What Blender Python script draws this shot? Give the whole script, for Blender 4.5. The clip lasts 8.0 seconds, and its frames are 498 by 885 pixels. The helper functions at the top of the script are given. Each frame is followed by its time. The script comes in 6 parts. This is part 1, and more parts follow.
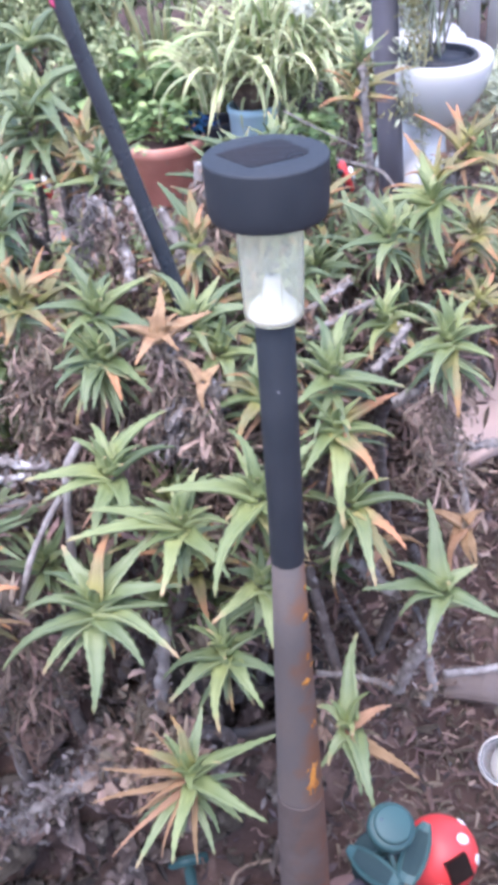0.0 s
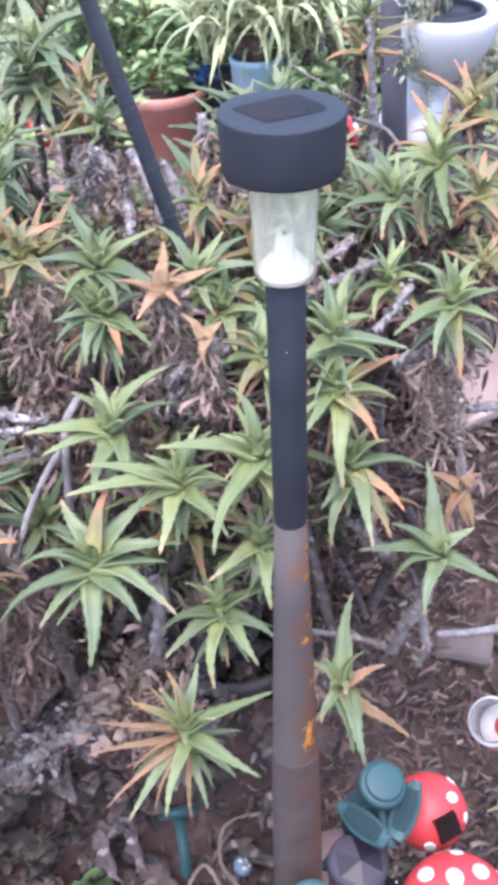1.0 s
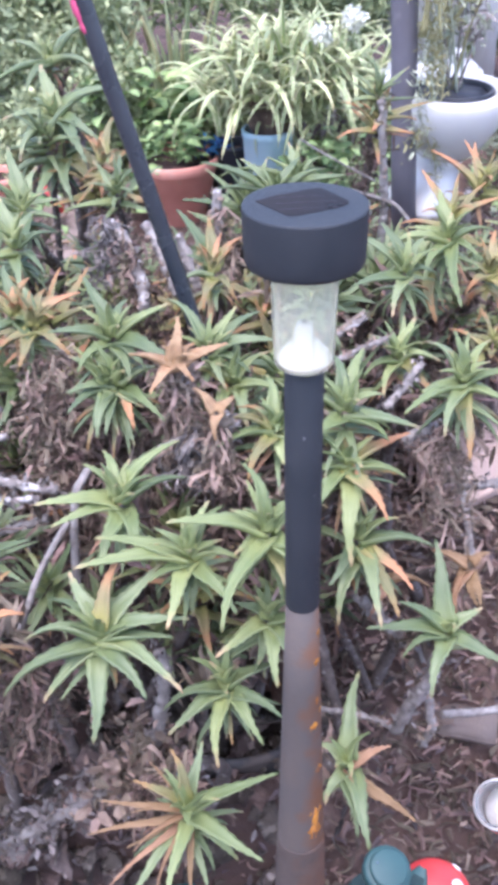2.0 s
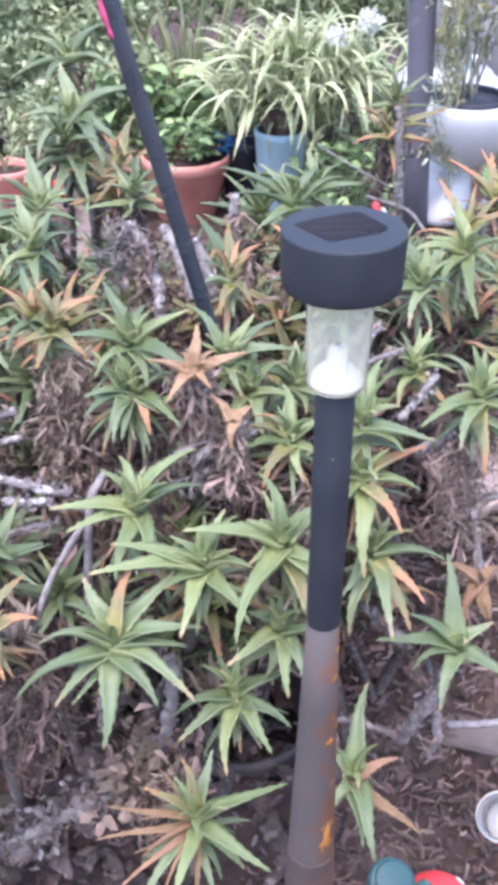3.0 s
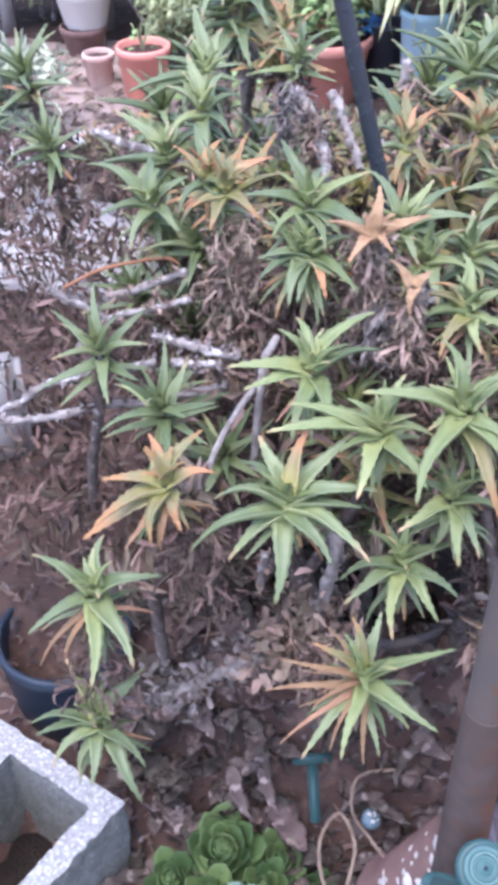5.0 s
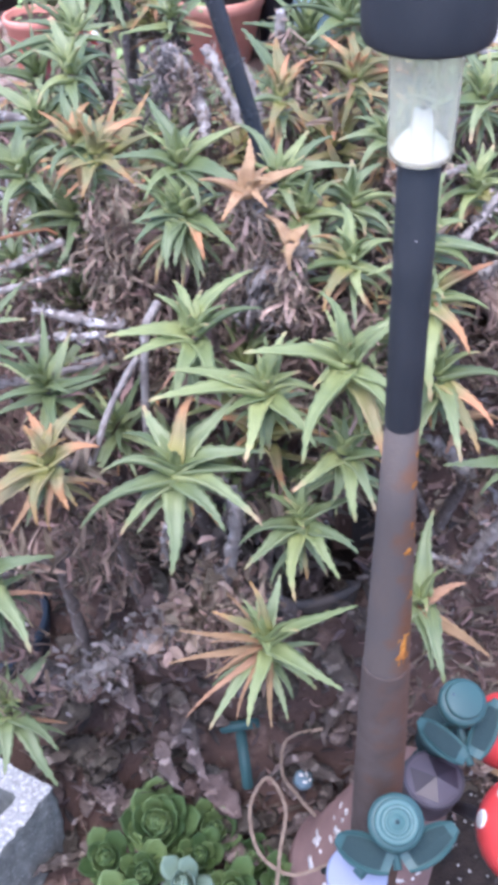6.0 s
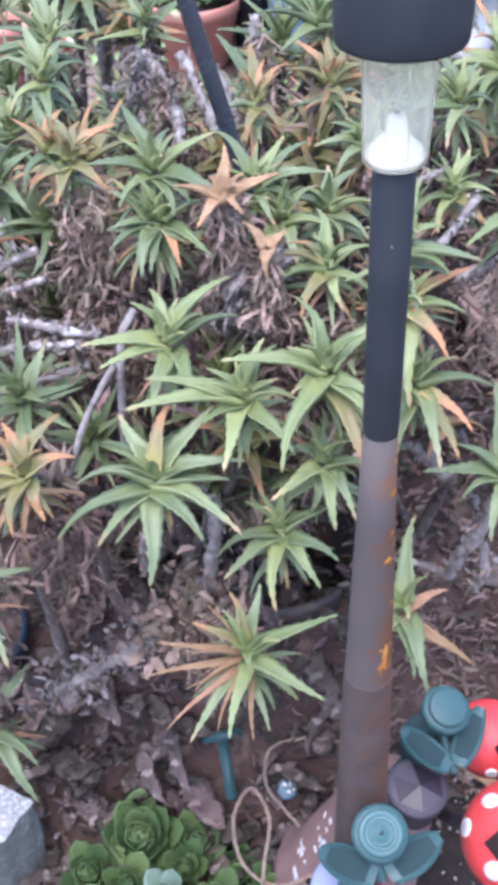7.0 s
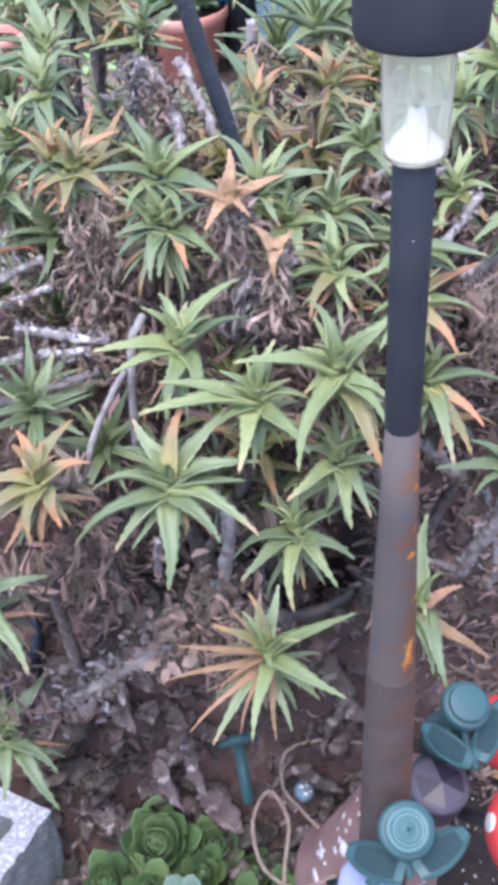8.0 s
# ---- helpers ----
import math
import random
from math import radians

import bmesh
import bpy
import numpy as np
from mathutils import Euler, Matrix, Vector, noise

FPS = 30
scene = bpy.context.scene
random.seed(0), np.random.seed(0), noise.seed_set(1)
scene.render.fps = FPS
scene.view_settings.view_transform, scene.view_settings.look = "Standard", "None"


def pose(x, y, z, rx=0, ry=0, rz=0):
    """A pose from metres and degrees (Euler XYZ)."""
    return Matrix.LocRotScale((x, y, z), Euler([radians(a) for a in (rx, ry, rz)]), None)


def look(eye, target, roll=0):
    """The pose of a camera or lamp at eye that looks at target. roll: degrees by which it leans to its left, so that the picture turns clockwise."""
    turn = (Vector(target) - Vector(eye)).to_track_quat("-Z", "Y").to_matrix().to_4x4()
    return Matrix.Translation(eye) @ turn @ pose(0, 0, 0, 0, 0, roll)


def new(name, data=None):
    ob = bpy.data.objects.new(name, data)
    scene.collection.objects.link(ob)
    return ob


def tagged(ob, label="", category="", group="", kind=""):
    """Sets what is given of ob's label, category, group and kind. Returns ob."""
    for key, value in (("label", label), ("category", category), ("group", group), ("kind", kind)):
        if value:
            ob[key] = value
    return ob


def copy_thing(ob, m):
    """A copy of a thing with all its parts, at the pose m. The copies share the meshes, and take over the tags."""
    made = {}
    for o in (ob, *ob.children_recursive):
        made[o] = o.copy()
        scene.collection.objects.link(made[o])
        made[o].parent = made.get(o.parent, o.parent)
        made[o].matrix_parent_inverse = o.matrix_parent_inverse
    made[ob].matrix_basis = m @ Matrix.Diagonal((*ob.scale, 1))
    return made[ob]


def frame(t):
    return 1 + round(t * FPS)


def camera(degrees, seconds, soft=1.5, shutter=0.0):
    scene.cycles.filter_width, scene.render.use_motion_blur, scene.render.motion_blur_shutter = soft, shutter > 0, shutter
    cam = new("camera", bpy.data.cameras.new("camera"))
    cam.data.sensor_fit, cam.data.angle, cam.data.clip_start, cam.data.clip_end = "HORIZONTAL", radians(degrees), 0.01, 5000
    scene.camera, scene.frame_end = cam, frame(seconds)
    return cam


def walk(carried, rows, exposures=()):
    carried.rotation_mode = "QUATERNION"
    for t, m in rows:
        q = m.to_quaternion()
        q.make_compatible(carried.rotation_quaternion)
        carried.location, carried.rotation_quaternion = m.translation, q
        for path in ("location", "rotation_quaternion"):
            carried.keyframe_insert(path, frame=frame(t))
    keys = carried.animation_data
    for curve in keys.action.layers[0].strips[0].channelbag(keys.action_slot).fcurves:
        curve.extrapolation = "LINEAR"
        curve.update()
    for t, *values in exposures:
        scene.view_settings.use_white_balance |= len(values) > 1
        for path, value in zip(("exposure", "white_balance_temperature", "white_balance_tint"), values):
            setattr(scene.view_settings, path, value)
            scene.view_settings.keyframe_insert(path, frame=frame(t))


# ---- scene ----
# ---- the camera and its walk ----
cam = camera(26.5, 8.0, soft=5.5, shutter=0.5)
PATH = [
    (0, (-0.05, 0.012, 1.261), (0.061, 1.663, 0.138), -4.3),
    (0.5, (-0.061, 0.015, 1.258), (0.066, 1.624, 0.077), -3.1),
    (1, (-0.058, 0.017, 1.261), (0.061, 1.619, 0.07), -2.8),
    (1.5, (-0.049, 0.011, 1.267), (0.072, 1.69, 0.186), -2.8),
    (1.7, (-0.055, 0.016, 1.270), (0.078, 1.688, 0.180), -1.9),
    (2.8, (-0.077, 0.030, 1.280), (0.033, 1.696, 0.179), -0.9),
    (3, (-0.081, 0.031, 1.284), (0.047, 1.694, 0.181), 0.1),
    (3.5, (-0.105, 0.033, 1.278), (-0.08, 1.705, 0.182), -1.3),
    (4, (-0.142, 0.015, 1.261), (-0.174, 1.615, 0.06), -0.7),
    (4.2, (-0.15, -0.001, 1.266), (-0.224, 1.576, 0.038), -1.4),
    (5.3, (-0.145, 0.026, 1.245), (-0.205, 1.588, -0.003), -1.3),
    (5.5, (-0.131, 0.028, 1.247), (-0.156, 1.595, 0.005), -1.7),
    (6, (-0.102, 0.034, 1.232), (-0.06, 1.556, -0.065), -3.2),
    (6.5, (-0.098, 0.036, 1.227), (-0.023, 1.566, -0.059), -3.2),
    (7, (-0.099, 0.042, 1.228), (-0.021, 1.568, -0.062), -3.0),
    (7.5, (-0.097, 0.043, 1.226), (-0.031, 1.576, -0.056), -3.6),
    (8, (-0.116, 0.039, 1.226), (-0.026, 1.573, -0.054), -4.3),
]
walk(cam, [(t, look(eye, target, roll)) for t, eye, target, roll in PATH], [(0, 1.66, 5850, 22), (4, 1.62, 5800, 22), (8, 1.60, 5720, 20)])

# ---- sky, sun, exposure ----
world = bpy.data.worlds.new("world")
scene.world = world
world.use_nodes = True
wn = world.node_tree.nodes
sky = wn.new("ShaderNodeTexSky")
sky.sky_type, sky.sun_disc = "NISHITA", False
sky.sun_elevation, sky.sun_rotation = radians(72), radians(200)
sky.air_density, sky.dust_density = 1.0, 3.0
wn["Background"].inputs[1].default_value = 0.15
world.node_tree.links.new(sky.outputs[0], wn["Background"].inputs[0])
sun_data = bpy.data.lights.new("sun", "SUN")
sun_data.energy, sun_data.angle, sun_data.color = 0.8, radians(60), (1.0, 0.96, 0.9)
sun = new("sun", sun_data)
sun.matrix_world = look((-1.0, -0.5, 5.0), (0, 0.8, 0))


# ---- materials ----
def material(name, base, second=None, rough=0.6, metal=0.0, scale=40.0, bump=0.2, fine=260.0, vary=0.0, island=0.0,
             tip=None, tip_from=0.75, base_pale=None, third=None, third_scale=9.0, third_at=0.6, spec=0.4, subsurf=0.0, stripe=None, side=0.0, edge=None):
    """A procedural surface: two colours mixed by noise, patches of a third, fine relief, random hue per object or island,
    and for leaves a withered tip and stripes along the blade from the u and v of the blade."""
    m = bpy.data.materials.new(name)
    m.use_nodes = True
    nt = m.node_tree
    n, link = nt.nodes, nt.links.new
    p = n["Principled BSDF"]
    p.inputs["Roughness"].default_value = rough
    p.inputs["Metallic"].default_value = metal
    p.inputs["Specular IOR Level"].default_value = spec
    tc = n.new("ShaderNodeTexCoord")

    def noise_at(s, detail=6.0):
        t = n.new("ShaderNodeTexNoise")
        t.inputs["Scale"].default_value, t.inputs["Detail"].default_value = s, detail
        link(tc.outputs["Object"], t.inputs["Vector"])
        return t

    def ramp(src, a, b):
        r = n.new("ShaderNodeMapRange")
        r.inputs["From Min"].default_value, r.inputs["From Max"].default_value = a, b
        link(src, r.inputs["Value"])
        return r.outputs[0]

    def mix(fac, a, b):
        x = n.new("ShaderNodeMix")
        x.data_type = "RGBA"
        if isinstance(fac, float):
            x.inputs[0].default_value = fac
        else:
            link(fac, x.inputs[0])
        for s, v in ((6, a), (7, b)):
            if isinstance(v, tuple):
                x.inputs[s].default_value = (*v, 1)
            else:
                link(v, x.inputs[s])
        return x.outputs[2]

    big, small = noise_at(scale), noise_at(fine, 3.0)
    col = mix(ramp(big.outputs[0], 0.35, 0.65), base, second or tuple(c * 0.7 for c in base))
    if stripe or tip or base_pale or edge:
        uv = n.new("ShaderNodeSeparateXYZ")
        link(tc.outputs["UV"], uv.inputs[0])
    if stripe:
        d = n.new("ShaderNodeMath")
        d.operation = "SUBTRACT"
        d.inputs[1].default_value = 0.5
        link(uv.outputs[1], d.inputs[0])
        a = n.new("ShaderNodeMath")
        a.operation = "ABSOLUTE"
        link(d.outputs[0], a.inputs[0])
        col = mix(ramp(a.outputs[0], 0.22, 0.32), stripe, col)
    if edge:
        off, width = n.new("ShaderNodeMath"), n.new("ShaderNodeMath")
        off.operation, off.inputs[1].default_value = "SUBTRACT", 0.5
        link(uv.outputs[1], off.inputs[0])
        width.operation = "ABSOLUTE"
        link(off.outputs[0], width.inputs[0])
        col = mix(ramp(width.outputs[0], 0.36, 0.5), col, edge)
        streak = n.new("ShaderNodeTexNoise")
        streak.inputs["Scale"].default_value = 1.0
        stretch = n.new("ShaderNodeMapping")
        stretch.inputs["Scale"].default_value = (4, 30, 1)
        link(tc.outputs["UV"], stretch.inputs[0])
        link(stretch.outputs[0], streak.inputs["Vector"])
        dark = n.new("ShaderNodeMix")
        dark.data_type, dark.blend_type = "RGBA", "MULTIPLY"
        link(ramp(streak.outputs[0], 0.62, 0.40), dark.inputs[0])
        link(col, dark.inputs[6])
        dark.inputs[7].default_value = (0.84, 0.87, 0.83, 1)
        col = dark.outputs[2]
    if third:
        patch = noise_at(third_scale, 8.0)
        spread = patch.outputs[0]
        if side:
            xyz, more = n.new("ShaderNodeSeparateXYZ"), n.new("ShaderNodeMath")
            link(tc.outputs["Object"], xyz.inputs[0])
            more.operation, more.inputs[1].default_value = "MULTIPLY_ADD", side
            link(xyz.outputs[0], more.inputs[0])
            link(spread, more.inputs[2])
            spread = more.outputs[0]
        col = mix(ramp(spread, third_at, third_at + (0.42 if side else 0.08)), col, third)
    if base_pale:
        col = mix(ramp(uv.outputs[0], 0.0, 0.4), base_pale, col)
    if tip:
        wob = n.new("ShaderNodeMath")
        wob.operation = "MULTIPLY_ADD"
        wob.inputs[1].default_value, wob.inputs[2].default_value = 0.35, -0.17
        info = n.new("ShaderNodeObjectInfo")
        link(info.outputs["Random"], wob.inputs[0])
        s = n.new("ShaderNodeMath")
        s.operation = "ADD"
        link(uv.outputs[0], s.inputs[0])
        link(wob.outputs[0], s.inputs[1])
        col = mix(ramp(s.outputs[0], tip_from, tip_from + 0.22), col, tip)
    if vary or island:
        h = n.new("ShaderNodeHueSaturation")
        if island:
            src = n.new("ShaderNodeNewGeometry").outputs["Random Per Island"]
        else:
            src = n.new("ShaderNodeObjectInfo").outputs["Random"]
        amount = vary or island
        v = n.new("ShaderNodeMapRange")
        v.inputs["To Min"].default_value, v.inputs["To Max"].default_value = 1 - amount, 1 + amount
        link(src, v.inputs["Value"])
        link(v.outputs[0], h.inputs["Value"])
        u = n.new("ShaderNodeMapRange")
        u.inputs["To Min"].default_value, u.inputs["To Max"].default_value = 0.5 + amount * 0.06, 0.5 - amount * 0.06
        link(src, u.inputs["Value"])
        link(u.outputs[0], h.inputs["Hue"])
        link(col, h.inputs["Color"])
        col = h.outputs[0]
    link(col, p.inputs["Base Color"])
    if subsurf:
        p.inputs["Subsurface Weight"].default_value = subsurf
        p.inputs["Subsurface Radius"].default_value = (0.006, 0.008, 0.003)
    r = n.new("ShaderNodeMapRange")
    r.inputs["To Min"].default_value, r.inputs["To Max"].default_value = max(0.02, rough - 0.12), min(1, rough + 0.15)
    link(big.outputs[0], r.inputs["Value"])
    link(r.outputs[0], p.inputs["Roughness"])
    if bump:
        b = n.new("ShaderNodeBump")
        b.inputs["Strength"].default_value, b.inputs["Distance"].default_value = bump, 0.004
        link(small.outputs[0], b.inputs["Height"])
        link(b.outputs[0], p.inputs["Normal"])
    return m


M = {}
M["leaf_green"] = material("leaf_green", (0.150, 0.199, 0.099), (0.192, 0.238, 0.124), 0.42, scale=22, bump=0.12, vary=0.28, tip=(0.34, 0.26, 0.14), tip_from=0.92, base_pale=(0.215, 0.26, 0.105), subsurf=0.05, edge=(0.215, 0.262, 0.142))
M["leaf_lime"] = material("leaf_lime", (0.196, 0.245, 0.104), (0.245, 0.292, 0.130), 0.42, scale=22, bump=0.12, vary=0.25, tip=(0.42, 0.32, 0.17), tip_from=0.91, base_pale=(0.27, 0.31, 0.12), subsurf=0.05, edge=(0.262, 0.315, 0.15))
M["leaf_rust"] = material("leaf_rust", (0.29, 0.235, 0.115), (0.215, 0.225, 0.108), 0.5, scale=18, bump=0.15, vary=0.3, tip=(0.36, 0.205, 0.09), tip_from=0.55, base_pale=(0.36, 0.36, 0.12), edge=(0.42, 0.34, 0.18))
M["leaf_dry"] = material("leaf_dry", (0.34, 0.215, 0.12), (0.25, 0.15, 0.082), 0.7, scale=30, bump=0.3, vary=0.25, tip=(0.29, 0.18, 0.105), tip_from=0.8)
M["leaf_star"] = material("leaf_star", (0.43, 0.285, 0.16), (0.33, 0.205, 0.115), 0.65, scale=60, bump=0.4, vary=0.1, tip=(0.44, 0.26, 0.13), tip_from=0.8)
M["stem_dark"] = material("stem_dark", (0.18, 0.153, 0.14), (0.10, 0.083, 0.076), 0.85, scale=60, bump=0.7, fine=160, third=(0.40, 0.37, 0.35), third_scale=90, third_at=0.60)
M["stem_tan"] = material("stem_tan", (0.36, 0.3, 0.25), (0.2, 0.16, 0.13), 0.85, scale=80, bump=0.7, fine=160, third=(0.58, 0.55, 0.50), third_scale=90, third_at=0.58)
M["dead"] = material("dead", (0.19, 0.138, 0.108), (0.105, 0.076, 0.062), 0.85, scale=40, bump=0.4, island=0.55)
M["dead_pale"] = material("dead_pale", (0.37, 0.29, 0.225), (0.2, 0.148, 0.115), 0.85, scale=40, bump=0.4, island=0.45)
M["fallen"] = material("fallen", (0.120, 0.093, 0.079), (0.066, 0.050, 0.043), 0.88, scale=55, bump=0.8, fine=190, vary=0.5, third=(0.19, 0.155, 0.132), third_scale=70, third_at=0.57)
M["fallen_pale"] = material("fallen_pale", (0.135, 0.109, 0.094), (0.082, 0.066, 0.057), 0.88, scale=45, bump=0.8, fine=190, vary=0.45, third=(0.25, 0.215, 0.19), third_scale=60, third_at=0.58)
M["dusty"] = material("dusty", (0.40, 0.32, 0.285), (0.30, 0.235, 0.21), 0.95, scale=5, bump=0.8, fine=120, third=(0.20, 0.155, 0.135), third_scale=14, third_at=0.54)
M["pale_clay"] = material("pale_clay", (0.66, 0.46, 0.40), (0.74, 0.60, 0.55), 0.85, scale=14, bump=0.3)
M["litter"] = material("litter", (0.12, 0.096, 0.094), (0.07, 0.055, 0.053), 0.85, scale=40, bump=0.4, island=0.6)
M["litter_pale"] = material("litter_pale", (0.31, 0.283, 0.27), (0.18, 0.157, 0.148), 0.85, scale=40, bump=0.4, island=0.4)
M["stem"] = material("stem", (0.36, 0.33, 0.31), (0.19, 0.165, 0.155), 0.85, scale=60, bump=0.7, fine=160, third=(0.56, 0.54, 0.53), third_scale=70, third_at=0.56)
M["stem_pale"] = material("stem_pale", (0.38, 0.355, 0.335), (0.215, 0.19, 0.178), 0.8, scale=70, bump=0.7, fine=160, third=(0.22, 0.19, 0.18), third_scale=45, third_at=0.58)
M["soil"] = material("soil", (0.105, 0.064, 0.052), (0.062, 0.04, 0.034), 0.95, scale=7, bump=1.0, fine=120, third=(0.16, 0.108, 0.088), third_scale=22, third_at=0.55)
M["potting"] = material("potting", (0.022, 0.016, 0.014), (0.040, 0.029, 0.023), 0.95, scale=60, bump=1.0, fine=200)
M["perlite"] = material("perlite", (0.48, 0.46, 0.44), rough=0.9, island=0.15)
M["black_plastic"] = material("black_plastic", (0.029, 0.0365, 0.045), (0.038, 0.045, 0.054), 0.5, scale=40, bump=0.30, fine=1400, third=(0.075, 0.08, 0.082), third_scale=320, third_at=0.70)
M["solar"] = material("solar", (0.014, 0.010, 0.009), (0.022, 0.016, 0.014), 0.3, scale=30, bump=0.0, spec=0.08)
M["white_plastic"] = material("white_plastic", (0.74, 0.75, 0.73), (0.68, 0.69, 0.67), 0.25, scale=12, bump=0.0, subsurf=0.1)
M["rust_pole"] = material("rust_pole", (0.112, 0.100, 0.095), (0.130, 0.108, 0.096), 0.75, metal=0.1, scale=34, bump=0.2, fine=300, third=(0.185, 0.082, 0.038), third_scale=50, third_at=0.46, side=18.0)
M["rust_bright"] = material("rust_bright", (0.52, 0.22, 0.035), (0.34, 0.13, 0.03), 0.85, scale=60, bump=0.5)
M["rod"] = material("rod", (0.032, 0.041, 0.053), (0.048, 0.058, 0.072), 0.25, scale=20, bump=0.06, spec=0.7)
M["post"] = material("post", (0.185, 0.178, 0.205), (0.145, 0.138, 0.158), 0.5, scale=6, bump=0.1, third=(0.22, 0.21, 0.225), third_scale=14, third_at=0.62)
M["porcelain"] = material("porcelain", (0.8, 0.8, 0.785), (0.74, 0.74, 0.72), 0.12, scale=5, bump=0.0, spec=0.6, third=(0.70, 0.69, 0.66), third_scale=8, third_at=0.66)
M["terracotta"] = material("terracotta", (0.78, 0.36, 0.28), (0.68, 0.30, 0.23), 0.8, scale=15, bump=0.2, third=(0.62, 0.38, 0.30), third_scale=10, third_at=0.6)
M["terracotta_old"] = material("terracotta_old", (0.25, 0.16, 0.145), (0.185, 0.118, 0.106), 0.85, scale=20, bump=0.35)
M["white_paint"] = material("white_paint", (0.78, 0.77, 0.76), (0.66, 0.64, 0.62), 0.8, scale=60, bump=0.3)
M["coral_plastic"] = material("coral_plastic", (0.92, 0.40, 0.32), (0.85, 0.35, 0.28), 0.5, scale=9, bump=0.05)
M["pale_blue"] = material("pale_blue", (0.46, 0.68, 0.79), (0.56, 0.74, 0.82), 0.6, scale=9, bump=0.1, third=(0.55, 0.63, 0.66), third_scale=6, third_at=0.56)
M["teal"] = material("teal", (0.045, 0.110, 0.112), (0.038, 0.092, 0.094), 0.4, scale=14, bump=0.06)
M["teal_pale"] = material("teal_pale", (0.065, 0.150, 0.150), (0.055, 0.13, 0.13), 0.4, scale=14, bump=0.04)
M["teal_dark"] = material("teal_dark", (0.026, 0.050, 0.054), (0.034, 0.060, 0.062), 0.8, scale=26, bump=0.2, spec=0.15)
M["slate"] = material("slate", (0.075, 0.069, 0.090), (0.058, 0.053, 0.07), 0.4, scale=18, bump=0.08)
M["slate_pale"] = material("slate_pale", (0.125, 0.112, 0.138), (0.1, 0.09, 0.113), 0.35, scale=18, bump=0.05)
# slate of the facets that catch no reflection, darkened in the colour
M["slate_dark"] = material("slate_dark", (0.040, 0.034, 0.046), (0.050, 0.042, 0.056), 0.3, scale=18, bump=0.03)
M["ring_pale"] = material("ring_pale", (0.22, 0.34, 0.33), (0.18, 0.30, 0.29), 0.5, scale=30, bump=0.05)
M["white_pot"] = material("white_pot", (0.88, 0.88, 0.86), (0.82, 0.82, 0.80), 0.4, scale=8, bump=0.03)
M["lilac"] = material("lilac", (0.21, 0.25, 0.36), (0.175, 0.21, 0.31), 0.4, scale=10, bump=0.03)
M["poppy_red"] = material("poppy_red", (0.72, 0.075, 0.075), (0.62, 0.055, 0.06), 0.38, scale=14, bump=0.06, fine=90)
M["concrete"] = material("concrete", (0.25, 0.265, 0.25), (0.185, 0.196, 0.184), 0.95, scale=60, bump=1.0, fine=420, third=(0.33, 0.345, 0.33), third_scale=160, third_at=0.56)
# speckled concrete, paled further for the light that falls on the block's top
M["concrete_rim_lit"] = material("concrete_rim_lit", (0.42, 0.435, 0.435), (0.30, 0.31, 0.305), 0.95, scale=150, bump=1.0, fine=420, third=(0.58, 0.60, 0.61), third_scale=190, third_at=0.52)
M["stone_pink"] = material("stone_pink", (0.58, 0.44, 0.38), (0.50, 0.37, 0.32), 0.85, scale=9, bump=0.3, third=(0.42, 0.33, 0.30), third_scale=16, third_at=0.66)
M["stone_pale"] = material("stone_pale", (0.56, 0.54, 0.53), (0.45, 0.43, 0.42), 0.9, scale=8, bump=0.4)
M["succulent"] = material("succulent", (0.088, 0.150, 0.056), (0.118, 0.185, 0.072), 0.45, scale=25, bump=0.08, vary=0.35, base_pale=(0.17, 0.28, 0.09), subsurf=0.06)
M["succulent_grey"] = material("succulent_grey", (0.22, 0.31, 0.24), (0.18, 0.26, 0.20), 0.45, scale=25, bump=0.05, vary=0.2)
M["spider"] = material("spider", (0.68, 0.68, 0.42), (0.60, 0.62, 0.37), 0.45, scale=20, bump=0.1, vary=0.25, stripe=(0.36, 0.45, 0.21), tip=(0.62, 0.54, 0.30), tip_from=0.95)
M["broad"] = material("broad", (0.33, 0.45, 0.20), (0.25, 0.37, 0.15), 0.62, scale=30, bump=0.25, vary=0.3, subsurf=0.05)
M["bush"] = material("bush", (0.33, 0.39, 0.21), (0.41, 0.46, 0.26), 0.5, scale=10, bump=0.1, island=0.32)
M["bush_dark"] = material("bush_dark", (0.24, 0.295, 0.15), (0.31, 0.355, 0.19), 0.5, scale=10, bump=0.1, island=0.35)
M["bush_grey"] = material("bush_grey", (0.40, 0.45, 0.33), (0.48, 0.52, 0.39), 0.6, scale=10, bump=0.1, island=0.4)
M["yellow_stalk"] = material("yellow_stalk", (0.42, 0.385, 0.20), (0.34, 0.33, 0.16), 0.6, scale=20, bump=0.1)
M["white_petal"] = material("white_petal", (0.85, 0.85, 0.80), (0.78, 0.80, 0.70), 0.5, scale=30, bump=0.05)
M["purple_petal"] = material("purple_petal", (0.38, 0.26, 0.62), (0.30, 0.19, 0.52), 0.5, scale=30, bump=0.05, island=0.3)
M["pink"] = material("pink", (0.80, 0.13, 0.28), (0.70, 0.10, 0.22), 0.6, scale=20, bump=0.1)
M["blue_petal"] = material("blue_petal", (0.04, 0.17, 0.42), (0.05, 0.13, 0.30), 0.5, scale=20, bump=0.1, island=0.4)
M["rope"] = material("rope", (0.36, 0.275, 0.21), (0.25, 0.185, 0.14), 0.9, scale=90, bump=0.9, fine=380)
M["wood_grey"] = material("wood_grey", (0.50, 0.48, 0.47), (0.38, 0.36, 0.35), 0.85, scale=12, bump=0.4)
M["wood_brown"] = material("wood_brown", (0.36, 0.17, 0.09), (0.28, 0.13, 0.07), 0.7, scale=12, bump=0.3)
